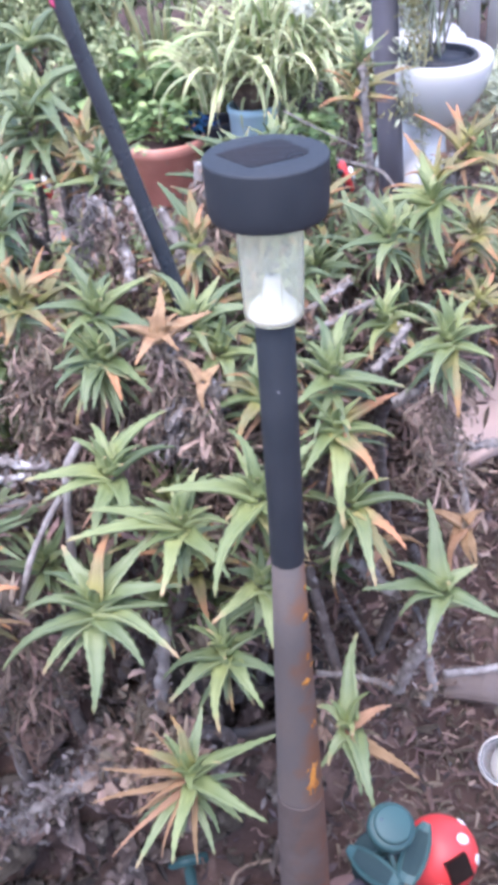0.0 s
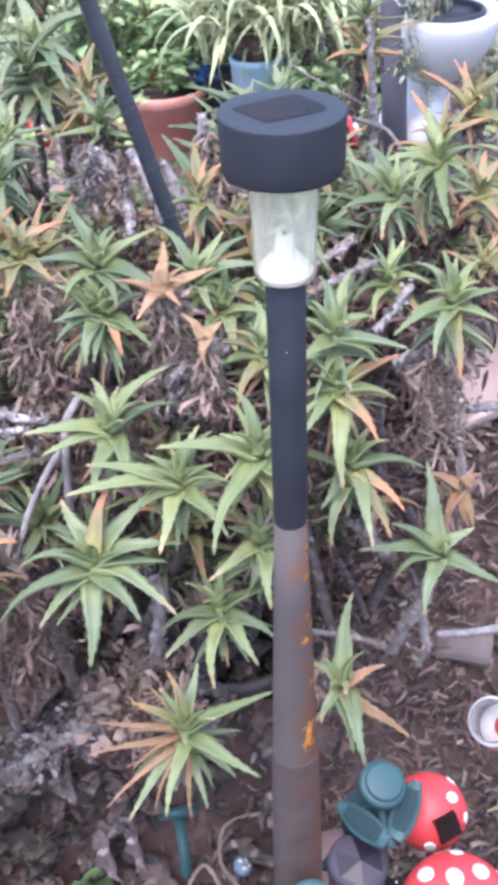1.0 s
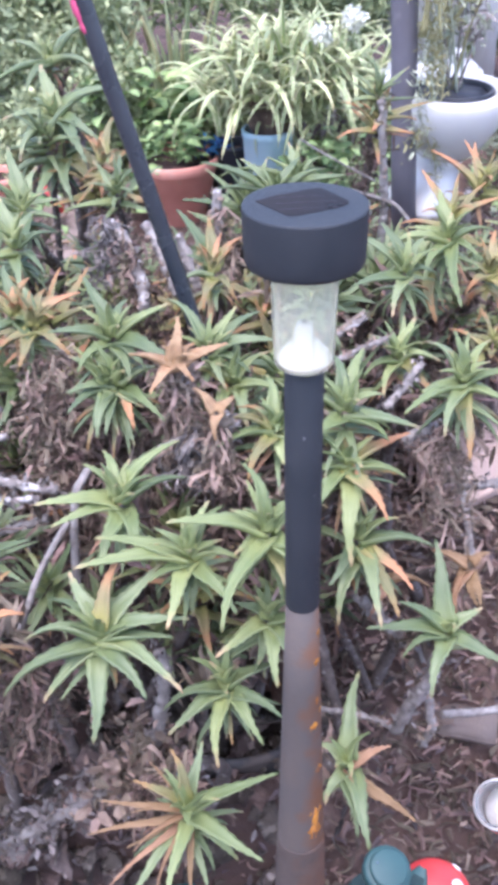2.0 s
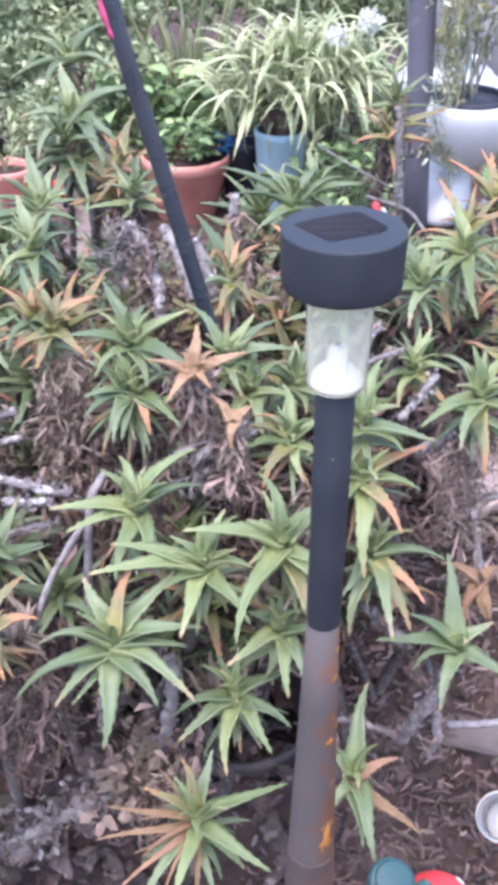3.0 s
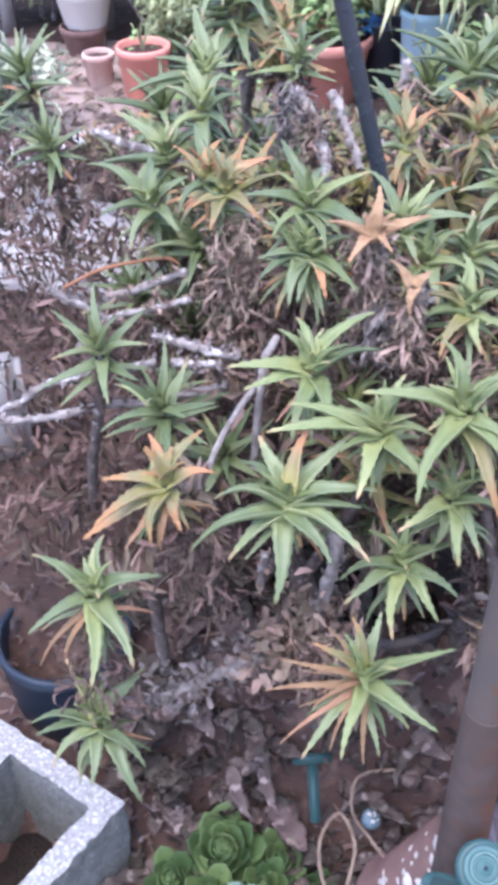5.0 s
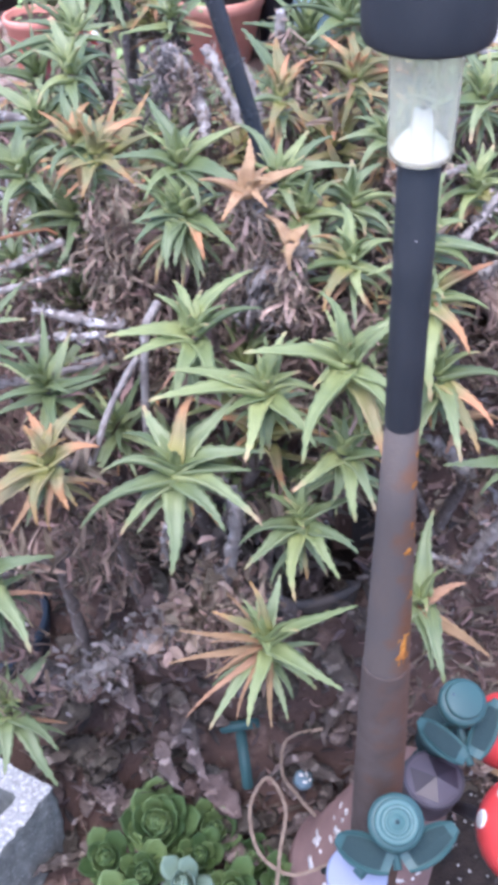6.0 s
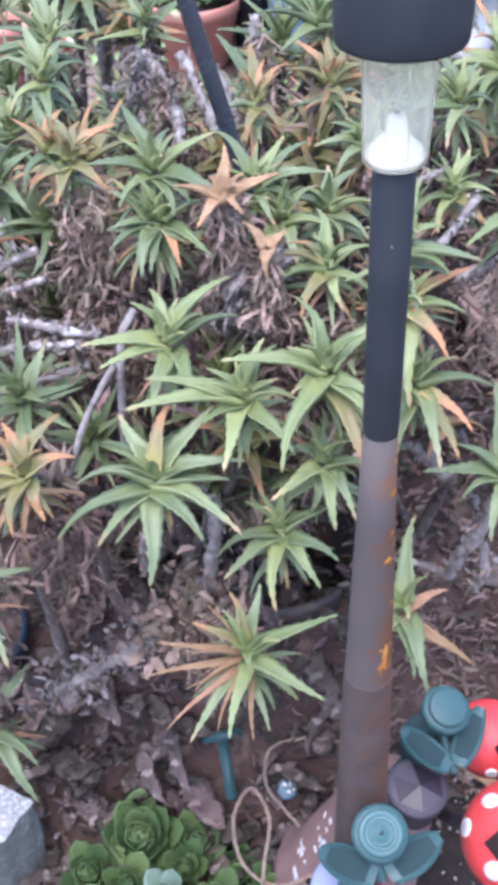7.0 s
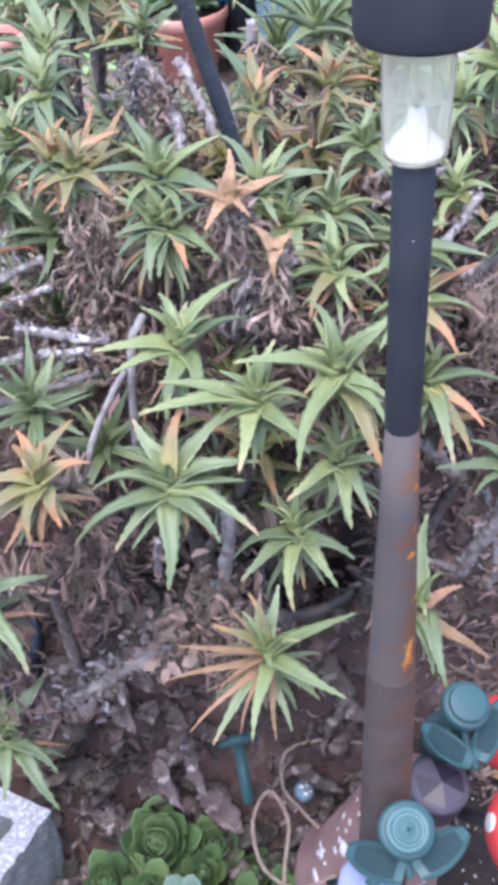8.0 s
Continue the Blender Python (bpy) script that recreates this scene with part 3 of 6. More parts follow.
def grown(x, y, z, sort, leaves, crown=7, low=15):
    """A rosette with its main leaves as (azimuth, rise, millimetres, other sort), a small crown and withered lower leaves."""
    rng = random.Random(len(GROWN) * 7 + 3)
    GROWN.append((x, y, z))
    plant = thing("aloe_rosette", x, y, z, WORDS[sort], "aloe", "climbing aloe rosettes")
    main = "green" if sort == "old" else sort
    for azimuth, up, mm, *other in leaves:
        kind = {"r": "rust", "d": "dry", "g": "green"}[other[0]] if other else main
        if not other and main in ("green", "lime") and rng.random() < 0.12:
            kind = "lime" if main == "green" else "green"
        wide = (0.90 + 0.52 * min(1.3, mm / 72)) * rng.uniform(0.92, 1.1) * {"dry": {"dry": 1.0, "old": 0.8}.get(sort, 0.5), "star": 1.05}.get(kind, 1.0) * (1.3 if y > 1.5 else 0.78 if y < 0.65 else 1.0)
        drop = -0.008 if sort == "star" else -0.004 + 0.016 * math.sin(radians(up))
        leaf_towards(plant, kind, rng.choice((0, 1, 3, 1) if up > -5 else (1, 3, 3)), (0.002 * math.cos(radians(azimuth)), 0.002 * math.sin(radians(azimuth)), drop), azimuth, up, mm / 1000, wide, rng.uniform(-40, 40) if kind == "dry" else rng.uniform(-14, 14))
    if sort not in ("star", "dry"):
        for i in range(crown):
            lean = (-90 - i * 137.5 + rng.uniform(-20, 20)) if i else -90
            leaf_towards(plant, "rust" if main == "rust" else "lime", rng.choice((0, 1)), (0, -0.002, 0.004), lean, rng.uniform(30, 74), rng.uniform(0.026, 0.048), rng.uniform(0.75, 1.0), 0)
        for i in range(low):
            kind = rng.choice((main, main, main, "green", "green", "rust", "dry"))
            leaf_towards(plant, kind, rng.choice((1, 3)), (0, 0, -0.020), i * 137.5 + rng.uniform(-25, 25), rng.uniform(-62, -8), rng.uniform(0.030, 0.060), 0.55 if kind == "dry" else rng.uniform(0.6, 0.85), rng.uniform(-15, 15))
    bm = bmesh.new()
    back = [(0, 0.010, -0.016), (rng.gauss(0, 0.006), 0.050, -0.055), (rng.gauss(0, 0.012), 0.110, -0.105), (rng.gauss(0, 0.016), 0.190, -0.170), (rng.gauss(0, 0.02), 0.250, -0.260)]
    pts = bow(back + [(rng.gauss(0, 0.02), 0.270, ground_z(x, y + 0.27) - z - 0.02)] * (ground_z(x, y + 0.27) - z < -0.30), 16)
    tube(bm, pts, [(0.0045 + 0.0040 * min(1, i / 13)) * (0.88 + 0.24 * ((i * 0.31) % 1.0)) for i in range(len(pts))], 8)
    roughen(bm, 0.0015, 120, x)
    part("stem", bm, "stem_tan" if sort == "star" else "stem_dark", plant)

    def spot(r):
        p = pts[int((0.08 + r.random() ** 0.8 * 0.30) * (len(pts) - 1))]
        return p + Vector((r.gauss(0, 0.010), r.gauss(0, 0.010), r.gauss(0, 0.006)))
    part_mesh("dry_skirt", flat_leaves(50, spot, 0.034, (1.0, 0.2), rng, 1.5), "dead_pale" if sort == "star" else rng.choice(("dead", "dead", "dead_pale")), plant, "withered brown leaf remains", False)["kind"] = "stuff"
    return plant


grown(0.003, 0.740, 0.709, "lime", [(105, 40, 59), (25, 27, 68), (-45, -4, 49), (-178, 15, 86), (-125, -7, 54), (-119, -9, 104), (-59, -9, 62), (-68, -35, 87, "r"), (-160, -4, 29)])
grown(-0.065, 0.745, 0.685, "lime", [(177, 17, 82), (50, 35, 47), (-13, 9, 45), (-167, 9, 100), (-110, -11, 69), (-60, -9, 67), (-146, 0, 42), (37, 66, 39)])
grown(-0.125, 0.800, 0.708, "lime", [(109, 39, 46), (35, 31, 73), (8, 19, 62), (-170, 11, 74), (-154, 3, 63), (-71, -11, 67), (-102, -12, 69), (162, 54, 39)])
grown(-0.146, 0.700, 0.640, "green", [(122, 37, 58), (35, 31, 78), (-3, 14, 75), (-13, 9, 63), (-159, -10, 89), (-178, 15, 60), (-40, -3, 89), (-58, -9, 66), (-97, -34, 78), (-147, -21, 65), (146, 30, 50), (62, 54, 65, "r")])
grown(0.001, 0.735, 0.614, "green", [(-143, -2, 58), (-86, -13, 58), (-66, -11, 56), (-18, 7, 42), (30, 30, 23), (159, 25, 29), (-111, -30, 31)])
grown(-0.041, 0.716, 0.552, "green", [(9, 20, 55), (-141, -2, 67), (-161, 6, 57), (-37, -1, 57), (-62, -9, 60), (-103, -12, 72), (77, 40, 35), (158, 45, 36)])
grown(-0.081, 0.600, 0.530, "green", [(68, 39, 52), (6, 19, 80), (-41, -3, 75), (-106, -12, 70), (-91, -31, 64, "d"), (-136, -24, 80), (-148, -24, 87, "d"), (-172, -9, 85, "d"), (-160, 20, 52, "d"), (-140, 4, 60, "d"), (160, 22, 44, "d"), (-120, -20, 66, "d"), (170, 35, 50, "r"), (-177, 14, 75, "d"), (137, 34, 48, "d"), (-168, -12, 39, "d"), (-36, -25, 51), (116, 65, 45, "r")])
grown(-0.251, 0.700, 0.660, "rust", [(113, 39, 40), (49, 35, 51), (4, 18, 41), (-145, -1, 67), (-152, -18, 79), (-124, -28, 59, "d"), (-88, -32, 41, "d"), (-175, 13, 51), (-105, -12, 48), (-62, -24, 30)])
grown(-0.317, 0.665, 0.561, "green", [(87, 41, 46), (159, 26, 62), (5, 18, 59), (-145, -1, 64), (-57, -8, 76), (-83, -12, 83), (-119, -29, 57, "d"), (-38, -22, 38), (-137, -30, 72, "d")])
grown(-0.332, 0.660, 0.384, "green", [(127, 36, 64), (38, 32, 66), (-40, -3, 64), (-174, 13, 62), (-135, -5, 56), (-90, -13, 56), (-52, -27, 80), (-164, 8, 59), (-118, -29, 49)])
grown(-0.127, 0.960, 0.792, "green", [(118, 38, 66), (63, 38, 38), (14, 23, 64), (-176, 14, 60), (-131, -6, 48), (-50, -7, 46), (-71, -11, 54), (-40, -3, 84)])
grown(-0.125, 0.930, 0.755, "green", [(-166, 9, 47), (-121, -9, 49), (-105, -12, 54), (-48, -5, 63), (9, 20, 47), (151, 29, 37), (-68, -11, 45, "r")])
grown(-0.065, 0.905, 0.794, "star", [(30, 56, 24), (140, 58, 22), (-60, 8, 18), (90, 67, 43), (2, 24, 51), (179, 23, 45), (-126, -1, 44), (-29, 57, 25)])
grown(-0.031, 0.872, 0.758, "star", [(135, 41, 32), (32, 36, 22), (-100, -26, 20)])
grown(-0.031, 0.985, 0.754, "green", [(130, 35, 70), (25, 27, 66), (-5, 13, 68), (47, 35, 54), (-33, 0, 45), (113, 39, 31), (-74, -11, 41)])
grown(0.041, 1.000, 0.717, "green", [(171, 20, 42), (43, 34, 48), (-68, -11, 34), (-6, 13, 49), (-141, -3, 31), (80, 40, 41), (-45, -5, 51)])
grown(0.025, 0.890, 0.717, "lime", [(170, 21, 46, "r"), (147, 30, 37, "r"), (90, 41, 51), (-42, -4, 54), (-161, 6, 58), (-120, -9, 57, "r"), (10, 20, 44), (-81, -12, 40)])
grown(-0.212, 1.030, 0.774, "rust", [(105, 40, 44, "g"), (23, 26, 57), (-47, -5, 52), (-143, -2, 39), (156, 26, 21, "g"), (67, 39, 39), (-38, 38, 30), (-106, -12, 46)])
grown(-0.294, 1.080, 0.736, "green", [(161, 25, 80), (-158, 5, 56), (24, 27, 46), (-108, -11, 63), (-54, -7, 57), (100, 40, 50), (165, 23, 41)])
grown(0.091, 0.870, 0.745, "lime", [(63, 38, 62), (-43, -4, 47), (-27, 2, 70), (14, 22, 37), (-139, -3, 46), (162, 24, 35), (97, 40, 55)])
grown(0.091, 0.850, 0.698, "lime", [(-9, 11, 31), (-24, 4, 55), (-66, -10, 68, "r"), (10, 21, 65, "r"), (-73, -12, 36), (-95, -31, 90), (-129, -7, 63), (-163, 7, 38)])
grown(0.099, 0.820, 0.629, "green", [(-16, 8, 69), (-85, -12, 95), (105, 40, 34), (-75, -12, 88, "r"), (45, 35, 33), (-125, -8, 56), (-55, -8, 71, "r"), (-116, -29, 76)])
grown(0.177, 0.761, 0.555, "green", [(90, 41, 84), (-175, 13, 79), (-41, -3, 65), (-114, -10, 65), (173, 37, 56), (16, 23, 40), (-154, 3, 49)], crown=2, low=2)
grown(0.212, 0.900, 0.751, "lime", [(132, 35, 49), (43, 34, 48), (-149, 1, 76), (-95, -32, 70, "r"), (-1, 15, 47), (-38, -2, 46), (-118, -9, 68), (-161, 6, 45), (111, 71, 39)])
grown(0.070, 0.690, 0.461, "old", [(74, 40, 83), (3, 17, 44, "d"), (-81, -12, 77), (-40, -23, 78, "d"), (-129, -7, 35), (-73, -11, 37, "d"), (154, 27, 33), (-90, -12, 63)], crown=4, low=5)
grown(-0.247, 1.330, 0.789, "green", [(104, 40, 90), (65, 39, 59), (-151, 1, 103), (-140, -3, 99), (175, 18, 65), (-28, 2, 49), (-82, -12, 106), (-117, -10, 66)])
grown(-0.289, 1.200, 0.738, "green", [(151, 29, 81), (25, 27, 71), (-2, 15, 80), (-159, 5, 83), (-126, -7, 55), (59, 38, 57)])
grown(-0.219, 1.600, 0.829, "green", [(107, 40, 88), (10, 20, 105), (-169, 10, 72), (-117, -10, 113), (-132, -6, 66), (-46, -5, 85), (141, 32, 43), (-67, -11, 124)])
grown(-0.214, 1.580, 0.777, "old", [(-140, -3, 100), (-58, -9, 107, "r"), (-36, -1, 104, "r"), (-110, -11, 105), (-2, 15, 48), (-168, 9, 58), (-83, -12, 106)])
grown(-0.250, 1.950, 0.830, "green", [(-138, -4, 125), (33, 30, 94), (159, 25, 73), (47, 35, 53), (-31, 1, 93), (-112, -11, 90)])
grown(-0.151, 1.500, 0.790, "rust", [(69, 39, 77), (123, 37, 40, "d"), (-50, -6, 46, "d"), (-129, -7, 41, "d")])
grown(-0.243, 1.200, 0.792, "green", [(155, 27, 48), (12, 22, 44), (112, 39, 69), (-48, -6, 53), (-135, -5, 50), (-86, -13, 65), (58, 37, 47)])
grown(-0.231, 1.050, 0.779, "rust", [(-5, 13, 44), (1, 16, 63), (172, 19, 37), (107, 40, 54, "g"), (-66, -11, 52, "g"), (-125, -8, 46, "g"), (67, 39, 40)])
grown(-0.137, 0.930, 0.756, "green", [(145, 31, 42), (26, 28, 36), (-41, -3, 47), (-142, -2, 44), (-95, -12, 55), (64, 38, 43)])
grown(-0.009, 0.970, 0.727, "lime", [(163, 24, 39), (27, 28, 46), (-24, 4, 49), (-78, -12, 60), (-122, -9, 49), (76, 40, 44)])
grown(0.093, 1.100, 0.740, "green", [(152, 29, 37), (-11, 10, 36), (-128, -7, 49), (60, 38, 41), (-168, 10, 52), (-67, -10, 56)])
grown(0.183, 1.050, 0.698, "lime", [(147, 31, 39), (-11, 10, 41), (-63, -10, 56, "r"), (-122, -8, 52), (53, 36, 48), (-152, 2, 47)])
grown(0.270, 1.300, 0.689, "lime", [(162, 24, 48), (9, 20, 46), (-76, -12, 62), (-134, -5, 66), (90, 41, 54), (-94, -13, 91, "r")])
grown(0.104, 1.350, 0.800, "green", [(-175, 13, 99), (-10, 11, 63), (-130, -6, 72), (33, 30, 49), (95, 40, 54), (-67, -10, 66)])
grown(0.065, 1.150, 0.787, "rust", [(169, 21, 47), (7, 19, 49), (41, 33, 52), (-111, -11, 39, "d"), (130, 35, 55), (86, 41, 47), (-61, -9, 31)])
grown(-0.018, 1.120, 0.782, "rust", [(119, 38, 83, "g"), (87, 41, 63), (42, 33, 52), (-164, 8, 39, "g"), (148, 30, 33, "g"), (-52, -7, 36, "r"), (-106, -11, 46)])
grown(0.075, 1.300, 0.800, "green", [(165, 23, 102), (139, 33, 66), (19, 25, 68), (-179, 15, 75), (-136, -4, 69), (48, 35, 60), (-38, -2, 57)])
grown(0.285, 1.250, 0.753, "lime", [(95, 40, 65), (172, 19, 49), (-99, -12, 139), (-1, 15, 55), (-162, 6, 86), (-47, -5, 46), (-124, -8, 86)])
grown(0.209, 1.150, 0.756, "green", [(151, 29, 72), (113, 39, 64), (-155, 4, 73), (-8, 11, 33), (-113, -11, 69), (49, 35, 49)])
grown(0.359, 1.300, 0.679, "rust", [(41, 33, 60), (-144, -1, 47), (161, 25, 34), (-73, -11, 56), (68, 39, 60), (-22, 5, 44)])
grown(0.227, 0.860, 0.548, "dry", [(163, 24, 41, "d"), (-86, -12, 36, "d"), (-151, 1, 20, "d"), (-98, -13, 34, "d"), (4, 35, 21, "d"), (-124, -8, 57, "d")])
grown(0.132, 0.840, 0.559, "dry", [(175, 17, 25, "d"), (-45, -4, 17, "d"), (-14, 8, 43, "d"), (-110, -11, 33, "d")])
aloe(0.315, 0.735, 0.190, 0.85, "green", 15, 10, 200, 3)
aloe(-0.336, 0.903, 0.665, 0.75, "green", 15, -5)
aloe(-0.267, 0.837, 0.640, 0.70, "green", 15, -5)
aloe(-0.210, 1.110, 0.740, 0.85, "rust", 15, -5)
aloe(-0.245, 1.060, 0.700, 0.90, "green", 15, -10)
aloe(0.300, 1.076, 0.700, 0.70, "rust", 15, 10)
aloe(0.202, 1.273, 0.695, 0.90, "green", 15, 5)
aloe(0.055, 1.190, 0.700, 0.90, "rust", 15, 0)
aloe(0.130, 1.200, 0.705, 0.95, "green", 15, 0)
aloe(0.419, 1.554, 0.710, 1.05, "rust", 15, 5)
aloe(0.305, 1.815, 0.785, 0.95, "green", 12, 5, 0, 1)
aloe(0.305, 1.800, 0.745, 1.05, "rust", 20, 5, 0, 0)
aloe(-0.233, 1.549, 0.820, 0.95, "green", 12, -5)
aloe(-0.158, 1.529, 0.745, 1.00, "rust", 18, -5)
aloe(-0.484, 1.441, 0.655, 1.10, "green", 15, -10)
aloe(-0.323, 1.483, 0.690, 1.00, "green", 15, -5)
aloe(0.018, 1.488, 0.700, 1.00, "green", 15, 0)
aloe(0.089, 1.330, 0.722, 0.95, "rust", 15, 0)
aloe(0.045, 1.447, 0.735, 1.05, "green", 12, 0)
aloe(0.125, 1.455, 0.660, 0.95, "green", 15, 5)
aloe(-0.578, 1.739, 0.650, 1.15, "green", 12, -10)


def fill_aloes():
    """The rest of the thicket: rosettes below and behind the front row, with a bare stretch at the right."""
    rng = random.Random(41)
    made = []
    tries = 0
    while len(made) < 170 and tries < 9000:
        tries += 1
        y = rng.uniform(0.80, 2.25)
        x = rng.uniform(-0.35 - 0.30 * y, 0.22 + 0.28 * y)
        top = 0.69 + 0.02 * math.sin(x * 9) - 0.33 * max(0, y - 1.25) * (1 if x > -0.12 else 0.8)
        z = top - abs(rng.gauss(0.02, 0.07))
        if x > 0.12 + 0.05 * (y - 0.8) and 0.70 < y < 1.30:
            continue
        if y < 0.98 and (z > 0.655 or x < -0.08) or y < 0.79:
            continue
        if x < -0.22 and (y < 1.08 or y > 1.55 and z > 0.40) or x < -0.34 and y < 1.75:
            continue
        if -0.16 < x < 0.02 and 1.12 < y < 1.36:
            continue
        if any((a - x) ** 2 + (b - y) ** 2 + (c - z) ** 2 < 0.07 ** 2 for a, b, c in made):
            continue
        made.append((x, y, z))
        sort = rng.choice(["green"] * 5 + ["lime", "lime", "rust", "rust", "old"])
        aloe(x, y, z, rng.uniform(0.75, 1.1), sort, rng.uniform(0, 30), rng.uniform(-20, 20))


fill_aloes()
for x, y, z, size, sort in ((0.150, 1.330, 0.735, 0.9, "rust"), (-0.265, 1.400, 0.780, 0.85, "green"), (-0.130, 1.420, 0.780, 0.85, "green"), (0.330, 1.400, 0.720, 0.9, "rust")):
    aloe(x, y, z, size, sort, TURN_RNG.uniform(5, 22), TURN_RNG.uniform(-8, 8))


for x, y, z, size, sort in ((-0.211, 0.870, 0.555, 0.95, "green"), (-0.160, 0.870, 0.525, 0.9, "green"), (-0.095, 0.860, 0.500, 0.95, "green"), (-0.045, 0.850, 0.480, 0.85, "green"), (0.010, 0.850, 0.525, 0.9, "old"), (-0.272, 0.950, 0.565, 0.95, "green")):
    aloe(x, y, z, size, sort, TURN_RNG.uniform(8, 25), TURN_RNG.uniform(-10, 10))


# ---- woody stems ----
def dry_stem(pts, r, mat="stem", label="dry grey aloe stem lying among the leaves", leafy=True, seed=1):
    pts = [Vector(p) for p in pts]
    stem = thing("dry_stem", *pts[0], label, "stem", "dry aloe stems")
    c = bow([p - pts[0] for p in pts], 30)
    r *= 0.72
    bm = bmesh.new()
    tube(bm, c, [r * (0.93 + 0.13 * ((i * 0.29 + 0.3 * math.sin(i * 0.37 + seed)) % 1.0)) * (0.5 if i == 0 else 1) for i in range(len(c))], 10)
    knobs = 1.0 if leafy else 0.3
    roughen(bm, r * 0.5 * knobs, 150, seed)
    roughen(bm, r * 0.45 * knobs, 45, seed + 3)
    part("wood", bm, mat, stem)
    if leafy:
        rng = random.Random(seed)

        def spot(q):
            p = c[q.randrange(len(c))]
            return p + Vector((q.gauss(0, r * 0.75), q.gauss(0, r * 0.75), q.gauss(0, r * 0.75)))
        part_mesh("flaking_bark", flat_leaves(int(30 + 380 * (c[0] - c[-1]).length), spot, 0.0095, (1, 0.42), rng, 1.5), rng.choice(["litter_pale", "dead_pale"]), stem, "", False)["kind"] = "stuff"


dry_stem([(0.059, 0.820, 0.399), (0.104, 0.810, 0.393), (0.148, 0.800, 0.380)], 0.005, "stem_pale", seed=41)
dry_stem([(0.174, 0.765, 0.520), (0.165, 0.770, 0.477), (0.154, 0.780, 0.436), (0.145, 0.800, 0.373)], 0.009, "stem_pale", seed=42)
dry_stem([(0.170, 0.775, 0.447), (0.178, 0.780, 0.403), (0.173, 0.790, 0.362)], 0.007, "stem_pale", seed=43)
dry_stem([(0.208, 0.840, 0.349), (0.251, 0.850, 0.337), (0.292, 0.860, 0.327), (0.352, 0.880, 0.303)], 0.0065, "stem_pale", leafy=False, seed=44)
dry_stem([(0.107, 0.880, 0.514), (0.134, 0.860, 0.488), (0.180, 0.840, 0.442)], 0.009, "stem_pale", seed=45)
dry_stem([(0.120, 0.870, 0.501), (0.151, 0.860, 0.458)], 0.007, "stem_tan", seed=46)
dry_stem([(0.284, 1.100, 0.482), (0.287, 1.060, 0.453), (0.282, 1.020, 0.417), (0.267, 1.000, 0.390)], 0.0075, "stem_pale", seed=47)
dry_stem([(0.277, 1.100, 0.476), (0.321, 1.110, 0.470), (0.420, 1.130, 0.451)], 0.008, "stem_pale", seed=48)
dry_stem([(0.154, 0.980, 0.676), (0.179, 1.000, 0.689), (0.201, 1.020, 0.706)], 0.0065, "stem_pale", seed=49)
dry_stem([(0.177, 0.980, 0.634), (0.207, 1.000, 0.633), (0.234, 1.020, 0.633)], 0.008, "stem_pale", seed=50)
dry_stem([(0.088, 1.060, 0.713), (0.117, 1.060, 0.728), (0.146, 1.060, 0.746)], 0.0045, "stem", seed=51)
dry_stem([(0.092, 1.040, 0.694), (0.127, 1.040, 0.713), (0.168, 1.040, 0.730)], 0.005, "stem_pale", seed=52)
dry_stem([(0.107, 1.080, 0.712), (0.149, 1.080, 0.743)], 0.004, "stem_tan", leafy=False, seed=53)
dry_stem([(-0.300, 0.760, 0.276), (-0.264, 0.765, 0.299), (-0.219, 0.770, 0.321), (-0.178, 0.775, 0.342), (-0.151, 0.790, 0.347)], 0.009, "stem_pale", seed=54)
dry_stem([(-0.341, 1.020, 0.653), (-0.299, 1.000, 0.677), (-0.251, 0.980, 0.707)], 0.0055, "stem_pale", seed=55)
dry_stem([(-0.350, 1.000, 0.635), (-0.298, 0.980, 0.660), (-0.246, 0.970, 0.679)], 0.005, "stem", seed=56)
dry_stem([(-0.405, 1.000, 0.675), (-0.376, 1.000, 0.659), (-0.346, 1.000, 0.639)], 0.005, "stem_pale", seed=57)
dry_stem([(-0.284, 0.930, 0.662), (-0.245, 0.920, 0.656), (-0.196, 0.910, 0.647)], 0.006, "stem", seed=58)
dry_stem([(-0.266, 0.910, 0.640), (-0.212, 0.900, 0.645)], 0.0055, "stem", seed=59)
dry_stem([(-0.522, 0.950, 0.519), (-0.451, 0.950, 0.556), (-0.401, 0.950, 0.587), (-0.356, 0.950, 0.600), (-0.286, 0.950, 0.613)], 0.006, "stem", seed=60)
dry_stem([(-0.499, 0.930, 0.547), (-0.415, 0.930, 0.554), (-0.344, 0.930, 0.571), (-0.285, 0.920, 0.586), (-0.209, 0.910, 0.614)], 0.0062, "stem_pale", seed=61)
dry_stem([(-0.240, 0.790, 0.552), (-0.221, 0.800, 0.597), (-0.210, 0.810, 0.620), (-0.193, 0.820, 0.647), (-0.177, 0.830, 0.667)], 0.0045, "stem_pale", leafy=False, seed=62)
dry_stem([(-0.155, 0.860, 0.704), (-0.166, 0.840, 0.696), (-0.172, 0.830, 0.663), (-0.176, 0.830, 0.615), (-0.179, 0.830, 0.569)], 0.0058, "stem_pale", leafy=False, seed=63)
dry_stem([(-0.398, 1.050, 0.647), (-0.350, 1.050, 0.671), (-0.284, 1.050, 0.684), (-0.266, 1.050, 0.677)], 0.0028, "wood_brown", leafy=False, seed=64)
dry_stem([(-0.389, 1.300, 0.728), (-0.344, 1.260, 0.728), (-0.290, 1.220, 0.727), (-0.234, 1.150, 0.737)], 0.007, "stem", seed=65)
dry_stem([(-0.102, 0.775, 0.548), (-0.098, 0.765, 0.507), (-0.106, 0.765, 0.466), (-0.114, 0.770, 0.419)], 0.0085, "stem_pale", seed=66)
